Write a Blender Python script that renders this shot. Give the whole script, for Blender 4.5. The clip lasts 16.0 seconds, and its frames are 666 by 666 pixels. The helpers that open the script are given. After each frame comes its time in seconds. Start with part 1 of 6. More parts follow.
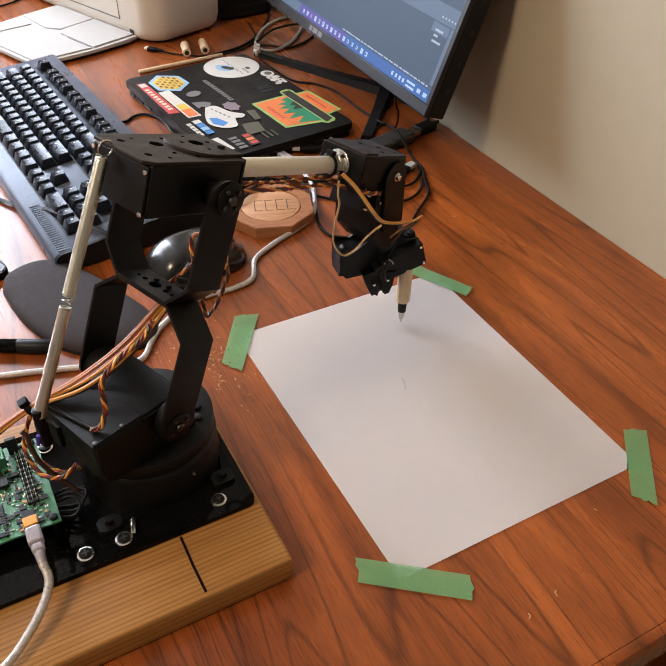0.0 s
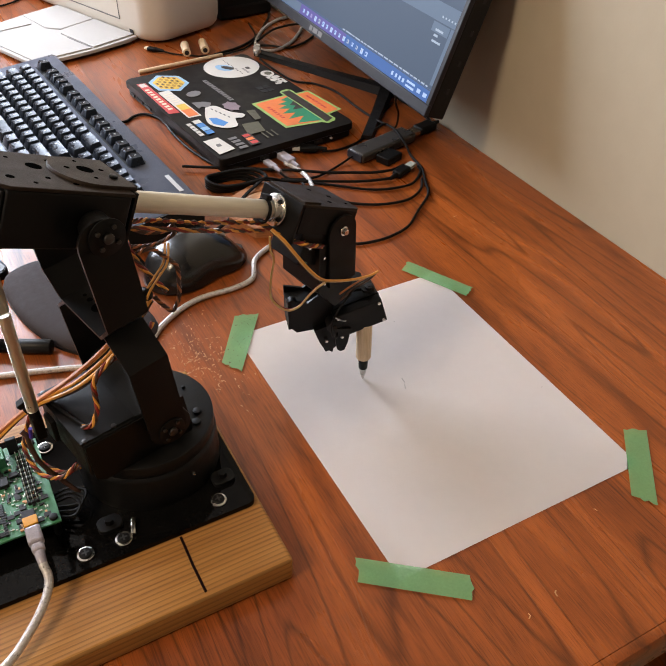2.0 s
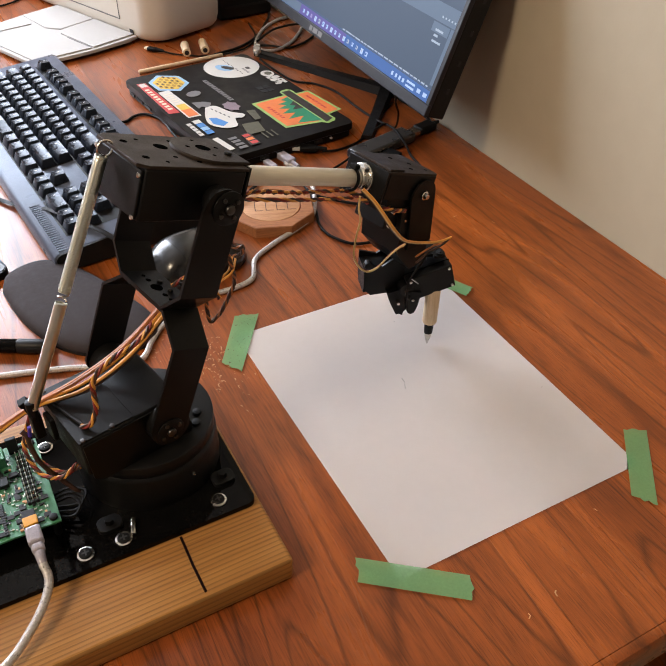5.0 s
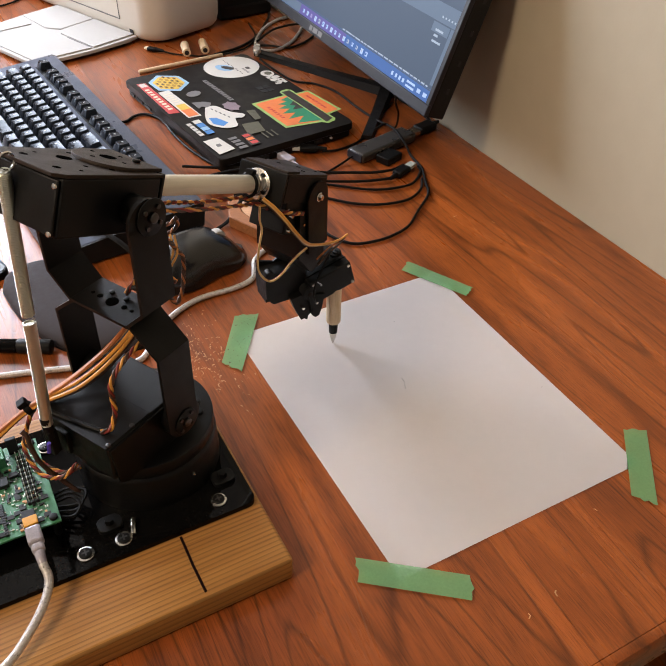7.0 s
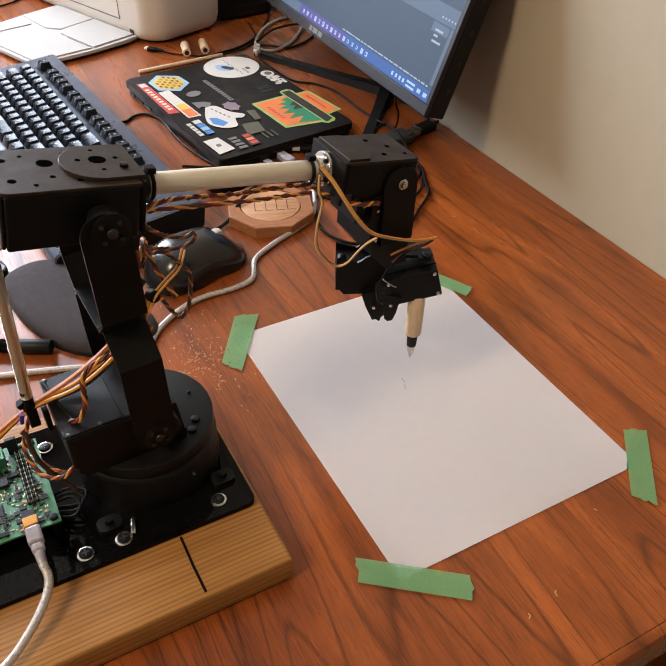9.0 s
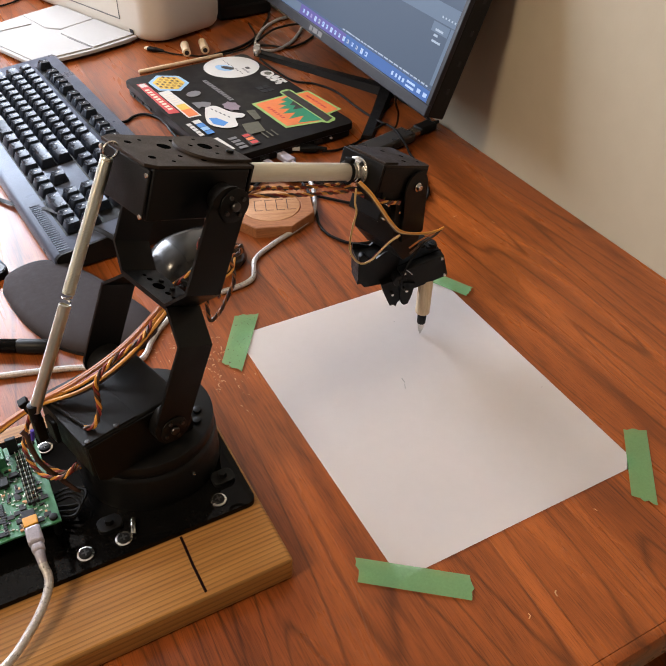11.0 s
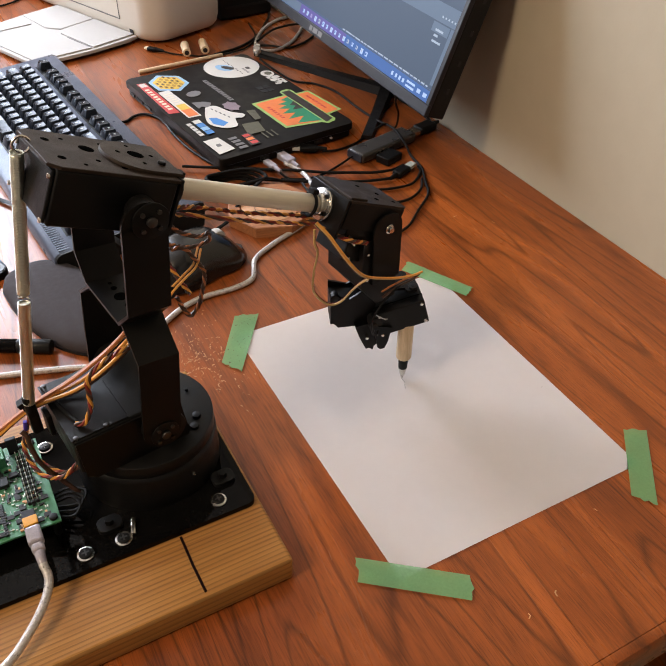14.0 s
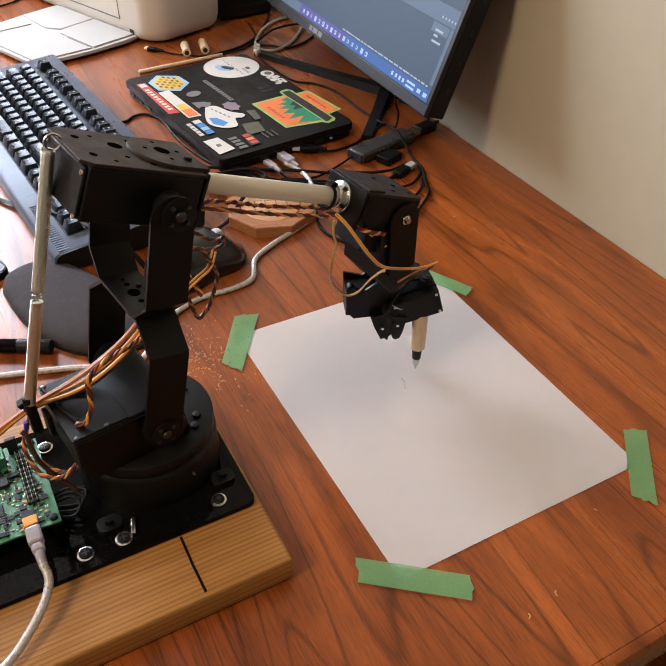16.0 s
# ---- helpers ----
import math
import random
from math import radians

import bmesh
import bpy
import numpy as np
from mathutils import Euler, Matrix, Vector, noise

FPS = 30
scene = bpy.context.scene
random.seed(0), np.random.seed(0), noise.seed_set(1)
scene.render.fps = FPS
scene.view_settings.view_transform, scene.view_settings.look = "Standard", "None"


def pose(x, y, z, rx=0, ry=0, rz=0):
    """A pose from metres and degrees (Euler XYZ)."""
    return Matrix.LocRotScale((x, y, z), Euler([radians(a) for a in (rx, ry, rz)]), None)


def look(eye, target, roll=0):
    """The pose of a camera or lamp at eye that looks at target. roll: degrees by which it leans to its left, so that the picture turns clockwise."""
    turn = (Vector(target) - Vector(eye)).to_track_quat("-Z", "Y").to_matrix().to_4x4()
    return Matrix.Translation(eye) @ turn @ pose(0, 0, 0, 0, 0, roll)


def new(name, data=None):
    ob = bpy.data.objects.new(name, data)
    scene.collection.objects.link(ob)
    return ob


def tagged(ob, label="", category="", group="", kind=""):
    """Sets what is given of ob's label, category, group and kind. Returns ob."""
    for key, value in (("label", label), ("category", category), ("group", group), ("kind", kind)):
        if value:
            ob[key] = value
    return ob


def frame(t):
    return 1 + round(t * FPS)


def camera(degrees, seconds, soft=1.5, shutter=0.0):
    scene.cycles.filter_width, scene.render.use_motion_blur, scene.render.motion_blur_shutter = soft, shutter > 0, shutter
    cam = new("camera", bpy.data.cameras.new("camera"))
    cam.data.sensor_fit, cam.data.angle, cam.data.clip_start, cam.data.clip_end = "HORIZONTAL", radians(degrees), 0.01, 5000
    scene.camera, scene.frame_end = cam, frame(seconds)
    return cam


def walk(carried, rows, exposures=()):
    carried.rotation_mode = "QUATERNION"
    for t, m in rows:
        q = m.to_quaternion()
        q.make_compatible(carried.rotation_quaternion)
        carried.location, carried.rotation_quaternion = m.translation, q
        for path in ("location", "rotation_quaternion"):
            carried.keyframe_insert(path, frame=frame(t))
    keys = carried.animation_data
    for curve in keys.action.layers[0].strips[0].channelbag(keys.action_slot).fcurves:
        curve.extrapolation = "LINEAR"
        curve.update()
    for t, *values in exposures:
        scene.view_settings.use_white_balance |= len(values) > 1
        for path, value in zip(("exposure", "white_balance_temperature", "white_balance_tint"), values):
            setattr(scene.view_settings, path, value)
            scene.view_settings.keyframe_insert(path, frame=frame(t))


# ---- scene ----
# ---------------------------------------------------------------- camera
cam = camera(47.28, 16.0, soft=1.3)
VIEW = pose(-0.18019, -0.21893, 0.45081, 49.6823, -1.2036, -28.4027)
walk(cam, [(0.0, VIEW), (16.0, VIEW)])

# ---------------------------------------------------------------- world and light
world = bpy.data.worlds.new("world")
scene.world = world
world.use_nodes = True
wn = world.node_tree
sky = wn.nodes.new("ShaderNodeTexSky")
sky.sky_type, sky.sun_disc = "NISHITA", False
sky.sun_elevation, sky.sun_rotation = radians(28), radians(200)
wn.links.new(sky.outputs[0], wn.nodes["Background"].inputs[0])
wn.nodes["Background"].inputs[1].default_value = 0.1
scene.view_settings.exposure = 0.20


def area_lamp(name, m, sx, sy, power, color):
    data = bpy.data.lights.new(name, "AREA")
    data.shape, data.size, data.size_y, data.energy, data.color = "RECTANGLE", sx, sy, power, color
    ob = new(name, data)
    ob.matrix_world = m
    return ob


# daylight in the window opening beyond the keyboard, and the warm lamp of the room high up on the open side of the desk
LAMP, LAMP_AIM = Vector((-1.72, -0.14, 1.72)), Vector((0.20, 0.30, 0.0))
area_lamp("window_light", look((-0.765, 2.15, 0.95), (-0.765, 0.0, 0.94)), 1.58, 1.04, 114, (0.82, 0.88, 1.0))
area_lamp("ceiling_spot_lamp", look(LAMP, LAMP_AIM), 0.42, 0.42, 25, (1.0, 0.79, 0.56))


# ---------------------------------------------------------------- materials
def srgb(r, g, b):
    return tuple((c / 12.92 if c <= 0.04045 else ((c + 0.055) / 1.055) ** 2.4) for c in (r / 255, g / 255, b / 255))


def material(name, color, rough=0.5, metal=0.0, vary=0.12, scale=40.0, bump=0.0, bump_scale=400.0, rough_vary=0.12,
             coat=0.0, stretch=(1, 1, 1), spec=0.5, per_object=0.0):
    """A plain surface with tone variation at two scales, uneven gloss and fine relief."""
    m = bpy.data.materials.new(name)
    m.use_nodes = True
    nt = m.node_tree
    n, l = nt.nodes, nt.links
    b = n["Principled BSDF"]
    b.inputs["Metallic"].default_value = metal
    b.inputs["Specular IOR Level"].default_value = spec
    b.inputs["Coat Weight"].default_value = coat
    b.inputs["Coat Roughness"].default_value = 0.15
    co = n.new("ShaderNodeTexCoord")
    mp = n.new("ShaderNodeMapping")
    mp.inputs["Scale"].default_value = stretch
    l.new(co.outputs["Object"], mp.inputs[0])
    n1 = n.new("ShaderNodeTexNoise")
    n1.inputs["Scale"].default_value, n1.inputs["Detail"].default_value = scale, 6
    l.new(mp.outputs[0], n1.inputs["Vector"])
    n2 = n.new("ShaderNodeTexNoise")
    n2.inputs["Scale"].default_value, n2.inputs["Detail"].default_value = scale * 9, 3
    l.new(mp.outputs[0], n2.inputs["Vector"])
    add = n.new("ShaderNodeMath")
    add.operation = "ADD"
    l.new(n1.outputs[0], add.inputs[0])
    l.new(n2.outputs[0], add.inputs[1])
    mr = n.new("ShaderNodeMapRange")
    mr.inputs[1].default_value, mr.inputs[2].default_value = 0.6, 1.4
    mr.inputs[3].default_value, mr.inputs[4].default_value = 1 - vary, 1 + vary
    l.new(add.outputs[0], mr.inputs[0])
    mix = n.new("ShaderNodeVectorMath")
    mix.operation = "SCALE"
    mix.inputs[0].default_value = color
    scale_out = mr.outputs[0]
    if per_object:
        oi = n.new("ShaderNodeObjectInfo")
        pr = n.new("ShaderNodeMapRange")
        pr.inputs[3].default_value, pr.inputs[4].default_value = 1 - per_object, 1 + per_object
        l.new(oi.outputs["Random"], pr.inputs[0])
        mu = n.new("ShaderNodeMath")
        mu.operation = "MULTIPLY"
        l.new(mr.outputs[0], mu.inputs[0])
        l.new(pr.outputs[0], mu.inputs[1])
        scale_out = mu.outputs[0]
    l.new(scale_out, mix.inputs["Scale"])
    l.new(mix.outputs[0], b.inputs["Base Color"])
    rr = n.new("ShaderNodeMapRange")
    rr.inputs[1].default_value, rr.inputs[2].default_value = 0.3, 0.7
    rr.inputs[3].default_value, rr.inputs[4].default_value = max(0.02, rough - rough_vary), min(1, rough + rough_vary)
    l.new(n1.outputs[0], rr.inputs[0])
    l.new(rr.outputs[0], b.inputs["Roughness"])
    if bump:
        n3 = n.new("ShaderNodeTexNoise")
        n3.inputs["Scale"].default_value, n3.inputs["Detail"].default_value = bump_scale, 4
        l.new(mp.outputs[0], n3.inputs["Vector"])
        bp = n.new("ShaderNodeBump")
        bp.inputs["Strength"].default_value, bp.inputs["Distance"].default_value = bump, 0.001
        l.new(n3.outputs[0], bp.inputs["Height"])
        l.new(bp.outputs[0], b.inputs["Normal"])
    return m


def wood(name, dark, light, fine, broad, rough, pore=0.35, figure=0.0, bump=0.15, contrast=(0.3, 0.72), coat=0.0, vein=0.0, spec=0.5, rings=None):
    """Grained wood: fine fibres and broad figure, stretched along the grain. fine and broad are scales per metre (x, y, z)."""
    m = bpy.data.materials.new(name)
    m.use_nodes = True
    nt = m.node_tree
    n, l = nt.nodes, nt.links
    b = n["Principled BSDF"]
    co = n.new("ShaderNodeTexCoord")

    def grain(vec, detail, distort):
        mp = n.new("ShaderNodeMapping")
        mp.inputs["Scale"].default_value = vec
        l.new(co.outputs["Object"], mp.inputs[0])
        t = n.new("ShaderNodeTexNoise")
        t.inputs["Scale"].default_value, t.inputs["Detail"].default_value, t.inputs["Distortion"].default_value = 1, detail, distort
        l.new(mp.outputs[0], t.inputs["Vector"])
        return t.outputs[0]

    a = grain(broad, 4, 1.6)
    c = grain(fine, 5, 0.2)
    wmp = n.new("ShaderNodeMath")
    wmp.operation = "MULTIPLY_ADD"
    l.new(a, wmp.inputs[0])
    wmp.inputs[1].default_value = 1 + figure
    l.new(c, wmp.inputs[2])
    half = n.new("ShaderNodeMath")
    half.operation = "DIVIDE"
    l.new(wmp.outputs[0], half.inputs[0])
    half.inputs[1].default_value = 2 + figure
    ramp = n.new("ShaderNodeValToRGB")
    ramp.color_ramp.elements[0].position, ramp.color_ramp.elements[0].color = contrast[0], (*dark, 1)
    ramp.color_ramp.elements[1].position, ramp.color_ramp.elements[1].color = contrast[1], (*light, 1)
    mid = ramp.color_ramp.elements.new(0.5 * (contrast[0] + contrast[1]))
    mid.color = (*[0.42 * d + 0.58 * g for d, g in zip(dark, light)], 1)
    l.new(half.outputs[0], ramp.inputs[0])
    p = grain((fine[0] * 2.2, fine[1] * 2.0, fine[2] * 2.2), 3, 0)
    pm = n.new("ShaderNodeMapRange")
    pm.inputs[1].default_value, pm.inputs[2].default_value = 0.32, 0.5
    pm.inputs[3].default_value, pm.inputs[4].default_value = 1 - pore, 1
    l.new(p, pm.inputs[0])
    sc = n.new("ShaderNodeVectorMath")
    sc.operation = "SCALE"
    l.new(ramp.outputs[0], sc.inputs[0])
    l.new(pm.outputs[0], sc.inputs["Scale"])
    tone = sc.outputs[0]
    if vein:
        # dark winding growth lines, 1 to 4 mm wide and drawn out along the grain, gathered in patches
        v = grain((broad[0] * 0.50, broad[1] * 0.30, broad[2] * 0.50), 1.5, 0.3)
        line = n.new("ShaderNodeMath")
        line.operation = "PINGPONG"
        line.inputs[1].default_value = 0.024
        l.new(v, line.inputs[0])
        thin = n.new("ShaderNodeMapRange")
        thin.inputs[1].default_value, thin.inputs[2].default_value = 0.0002, 0.0046
        thin.inputs[3].default_value, thin.inputs[4].default_value = 1 - vein, 1
        l.new(line.outputs[0], thin.inputs[0])
        patch = grain((broad[0] * 0.22, broad[1] * 0.6, broad[2] * 0.22), 2, 0.0)
        pr = n.new("ShaderNodeMapRange")
        pr.inputs[1].default_value, pr.inputs[2].default_value = 0.33, 0.50
        l.new(patch, pr.inputs[0])
        fade = n.new("ShaderNodeMix")
        l.new(pr.outputs[0], fade.inputs[0])
        fade.inputs[2].default_value = 1.0
        l.new(thin.outputs[0], fade.inputs[3])
        sv = n.new("ShaderNodeVectorMath")
        sv.operation = "SCALE"
        l.new(tone, sv.inputs[0])
        l.new(fade.outputs[0], sv.inputs["Scale"])
        tone = sv.outputs[0]
    if rings:
        # yearly rings, pale on one side and dark on the other, running along x through the depth of the board
        turn = n.new("ShaderNodeMapping")
        turn.inputs["Rotation"].default_value = (radians(32), 0, 0)
        turn.inputs["Scale"].default_value = (0.06, 1, 1)
        l.new(co.outputs["Object"], turn.inputs[0])
        wave = n.new("ShaderNodeTexWave")
        wave.wave_type, wave.bands_direction, wave.wave_profile = "BANDS", "Y", "SAW"
        for k, v in (("Scale", 0.314 / rings[0]), ("Distortion", 2.2), ("Detail", 2), ("Detail Scale", 0.35)):
            wave.inputs[k].default_value = v
        l.new(turn.outputs[0], wave.inputs["Vector"])
        late = n.new("ShaderNodeMapRange")
        late.interpolation_type = "SMOOTHSTEP"
        late.inputs[1].default_value, late.inputs[2].default_value = 0.45, 0.92
        late.inputs[3].default_value, late.inputs[4].default_value = 1, 1 - rings[1]
        l.new(wave.outputs["Fac"], late.inputs[0])
        sr = n.new("ShaderNodeVectorMath")
        sr.operation = "SCALE"
        l.new(tone, sr.inputs[0])
        l.new(late.outputs[0], sr.inputs["Scale"])
        tone = sr.outputs[0]
    l.new(tone, b.inputs["Base Color"])
    rr = n.new("ShaderNodeMapRange")
    rr.inputs[3].default_value, rr.inputs[4].default_value = rough + 0.1, rough - 0.06
    l.new(a, rr.inputs[0])
    l.new(rr.outputs[0], b.inputs["Roughness"])
    b.inputs["Specular IOR Level"].default_value = spec
    b.inputs["Coat Weight"].default_value = coat
    b.inputs["Coat Roughness"].default_value = 0.25
    bp = n.new("ShaderNodeBump")
    bp.inputs["Strength"].default_value, bp.inputs["Distance"].default_value = bump, 0.0006
    l.new(p, bp.inputs["Height"])
    l.new(bp.outputs[0], b.inputs["Normal"])
    return m


M = {}
M["desk"] = wood("desk_wood", (0.067, 0.0136, 0.0030), (0.390, 0.1005, 0.0205), (760, 26, 760), (19, 2.4, 19), 0.27, pore=0.38, figure=1.5, vein=0.48, contrast=(0.30, 0.69), spec=0.38)
M["pine"] = wood("pine_board", (0.26, 0.107, 0.025), (0.45, 0.222, 0.060), (12, 420, 420), (1.6, 40, 40), 0.42, pore=0.14, figure=0.3, spec=0.3, rings=(0.0028, 0.34))
M["inlay"] = wood("pale_coaster_wood", (0.34, 0.16, 0.075), (0.54, 0.29, 0.14), (120, 900, 900), (12, 120, 120), 0.55, pore=0.15)
M["coaster"] = wood("coaster_wood", (0.19, 0.066, 0.022), (0.38, 0.150, 0.052), (120, 900, 900), (12, 120, 120), 0.55, pore=0.15)
M["dowel"] = wood("dowel_wood", (0.55, 0.40, 0.24), (0.76, 0.60, 0.41), (700, 700, 60), (150, 150, 12), 0.6, pore=0.1)
M["paper"] = material("paper", (0.88, 0.84, 0.825), 0.85, vary=0.015, scale=12, bump=0.05, bump_scale=900)
M["tape"] = material("green_tape", (0.25, 0.56, 0.25), 0.62, vary=0.10, scale=60, bump=0.25, bump_scale=1500)
M["tape"].node_tree.nodes["Principled BSDF"].inputs["Alpha"].default_value = 0.58
M["wall"] = material("wall_paint", (0.375, 0.325, 0.238), 0.75, vary=0.03, scale=5, bump=0.12, bump_scale=350)
M["white_wall"] = material("room_paint", (0.34, 0.30, 0.25), 0.8, vary=0.04, scale=3)
M["ceiling"] = material("ceiling_paint", (0.46, 0.41, 0.35), 0.85, vary=0.03, scale=3)
M["floor"] = wood("floor_wood", (0.12, 0.06, 0.03), (0.28, 0.16, 0.08), (90, 4, 90), (9, 0.8, 9), 0.45)
M["black"] = material("black_anodised", (0.0046, 0.0042, 0.0041), 0.40, spec=0.15, vary=0.25, scale=70, bump=0.10, bump_scale=2500)
# brownish window sheen of the top plates put into this lighter base colour
M["plate"] = material("sheen_black_plate", (0.024, 0.0155, 0.0105), 0.5, spec=0.16, vary=0.2, scale=60, bump=0.10, bump_scale=2500)
M["bolt"] = material("dark_steel_bolt", (0.075, 0.072, 0.070), 0.34, metal=1.0, vary=0.15, scale=90)
# matt black: paints the shade inside drilled holes, also colours the servo seam
M["dark_fill"] = material("hole_shade_and_seam", (0.002, 0.002, 0.002), 1.0, spec=0.0)
M["servo"] = material("black_servo_plastic", (0.0040, 0.0038, 0.0038), 0.44, spec=0.20, vary=0.25, scale=90, bump=0.12, bump_scale=3000)
M["gloss"] = material("black_gloss", (0.0035, 0.0033, 0.0032), 0.05, spec=0.11, vary=0.2, scale=50, rough_vary=0.03)
M["rubber"] = material("black_rubber", (0.008, 0.008, 0.008), 0.6, spec=0.25, vary=0.2, scale=120)
M["pad"] = material("grey_fabric", (0.034, 0.028, 0.031), 0.85, spec=0.25, vary=0.15, scale=200, bump=0.12, bump_scale=2600)
M["alu"] = material("satin_aluminium", (0.66, 0.61, 0.50), 0.46, metal=0.35, vary=0.10, scale=30, stretch=(0.3, 3, 3))
M["steel"] = material("bright_steel", (0.62, 0.60, 0.56), 0.24, metal=1.0, vary=0.12, scale=60)
M["spring"] = material("spring_steel", (0.62, 0.62, 0.55), 0.34, metal=1.0, vary=0.05, scale=30, rough_vary=0.05)
M["orange"] = material("orange_wire", (0.66, 0.29, 0.045), 0.5, vary=0.15, scale=90)
M["lead_tan"] = material("pale_yellow_wire", (0.62, 0.42, 0.16), 0.45, vary=0.12, scale=90)
M["red"] = material("red_wire", (0.20, 0.018, 0.010), 0.5, vary=0.15, scale=90)
M["lead_brick"] = material("dull_orange_wire", (0.40, 0.13, 0.035), 0.5, vary=0.2, scale=90)
M["brown"] = material("brown_wire", (0.055, 0.022, 0.012), 0.5, vary=0.15, scale=90)
M["pcb"] = material("green_circuit_board", (0.045, 0.185, 0.090), 0.4, vary=0.30, scale=220, bump=0.2, bump_scale=1500)
M["chip"] = material("black_chip", (0.010, 0.010, 0.011), 0.5, spec=0.3, vary=0.2)
M["solder"] = material("pale_solder", (0.55, 0.58, 0.52), 0.4, metal=0.4, vary=0.2)
M["yellow"] = material("yellow_plastic", (0.60, 0.27, 0.012), 0.5, vary=0.1)
M["plug"] = material("clear_grey_plug", (0.32, 0.295, 0.335), 0.16, vary=0.25, scale=160)
M["cable_grey"] = material("silver_braided_cable", (0.50, 0.48, 0.47), 0.36, metal=0.45, vary=0.45, scale=420, bump=0.5, bump_scale=900)
M["hub"] = material("dark_grey_aluminium", (0.045, 0.042, 0.040), 0.34, metal=0.3, vary=0.12, scale=60)
M["cable"] = material("black_cable", (0.006, 0.0053, 0.0050), 0.50, spec=0.10, vary=0.2)
M["key_case"] = material("keyboard_case", (0.080, 0.092, 0.130), 0.36, spec=0.24, vary=0.12, scale=25, bump=0.12, bump_scale=2500)
M["keycap"] = material("black_keycap", (0.0085, 0.0100, 0.0150), 0.30, spec=0.17, vary=0.15, scale=80, per_object=0.25)
# blue of the window's reflection put into the keyboard's specular tint
for key in ("keycap", "key_case"):
    M[key].node_tree.nodes["Principled BSDF"].inputs["Specular Tint"].default_value = (0.52, 0.72, 1.0, 1)
M["legend"] = material("keycap_legend", (0.42, 0.43, 0.46), 0.5)
M["laptop"] = material("laptop_shell", (0.0078, 0.0062, 0.0054), 0.45, spec=0.13, vary=0.2, scale=30)
M["bezel"] = material("monitor_bezel", (0.016, 0.016, 0.021), 0.5, spec=0.22, vary=0.1, scale=30)
M["monitor_black"] = material("monitor_back", (0.006, 0.0055, 0.0055), 0.5, spec=0.2, vary=0.15, scale=60, bump=0.15, bump_scale=1800)
M["printer"] = material("printer_plastic", (0.60, 0.56, 0.50), 0.45, vary=0.02, scale=20, bump=0.08, bump_scale=2000)
M["card"] = material("white_card", (0.42, 0.408, 0.397), 0.7, vary=0.02, scale=20)
M["s_white"] = material("white_vinyl", (0.56, 0.54, 0.51), 0.45, vary=0.04, scale=60)
M["s_grey"] = material("grey_vinyl", (0.14, 0.135, 0.14), 0.5, vary=0.15, scale=150)
M["s_olive"] = material("olive_vinyl", (0.075, 0.070, 0.045), 0.5, vary=0.2, scale=150)
M["s_blue"] = material("blue_vinyl", (0.05, 0.20, 0.50), 0.45, vary=0.1)
M["s_sky"] = material("pale_blue_vinyl", (0.25, 0.42, 0.62), 0.45, vary=0.1)
M["s_yellow"] = material("yellow_vinyl", (0.62, 0.42, 0.07), 0.45, vary=0.1)
M["s_ochre"] = material("ochre_vinyl", (0.36, 0.21, 0.035), 0.45, vary=0.15)
M["s_mauve"] = material("mauve_vinyl", (0.20, 0.15, 0.18), 0.5, vary=0.3, scale=260)
M["s_red"] = material("red_vinyl", (0.46, 0.040, 0.040), 0.45, vary=0.1)
M["s_orange"] = material("orange_vinyl", (0.66, 0.17, 0.045), 0.45, vary=0.1)
M["s_cream"] = material("cream_vinyl", (0.72, 0.62, 0.48), 0.45, vary=0.05)
M["s_green"] = material("green_vinyl", (0.02, 0.20, 0.10), 0.45, vary=0.1)
M["s_lime"] = material("lime_vinyl", (0.26, 0.40, 0.12), 0.45, vary=0.1)
M["s_brown"] = material("dark_vinyl", (0.025, 0.018, 0.015), 0.45, vary=0.1)
M["mouse_black"] = material("mouse_shell", (0.008, 0.008, 0.0085), 0.22, spec=0.5, vary=0.1, rough_vary=0.05)
M["ink"] = material("ink_line", (0.008, 0.002, 0.002), 0.8, spec=0.1)
M["dust"] = material("wood_shaving", (0.52, 0.30, 0.155), 0.8, vary=0.2)
M["purple"] = material("purple_sleeve", (0.06, 0.03, 0.35), 0.5)


def glow(name, color, strength):
    m = bpy.data.materials.new(name)
    m.use_nodes = True
    b = m.node_tree.nodes["Principled BSDF"]
    b.inputs["Base Color"].default_value = (0.01, 0.01, 0.012, 1)
    b.inputs["Roughness"].default_value = 0.55
    b.inputs["Specular IOR Level"].default_value = 0.12
    b.inputs["Emission Color"].default_value = (*color, 1)
    b.inputs["Emission Strength"].default_value = strength
    return m


M["screen"] = glow("screen_editor", (0.058, 0.088, 0.142), 1.0)
M["screen_side"] = glow("screen_panel", (0.115, 0.165, 0.245), 1.0)
M["screen_bar"] = glow("screen_status_bar", (0.045, 0.125, 0.37), 1.0)
M["screen_purple"] = glow("screen_purple_tab", (0.11, 0.09, 0.33), 1.0)
M["screen_icon"] = glow("screen_icon", (0.42, 0.56, 0.85), 1.0)
M["screen_mauve"] = glow("screen_mauve_icon", (0.40, 0.33, 0.62), 1.0)
M["screen_text"] = glow("screen_text", (0.38, 0.45, 0.56), 1.0)
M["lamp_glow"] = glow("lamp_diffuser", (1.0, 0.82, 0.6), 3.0)


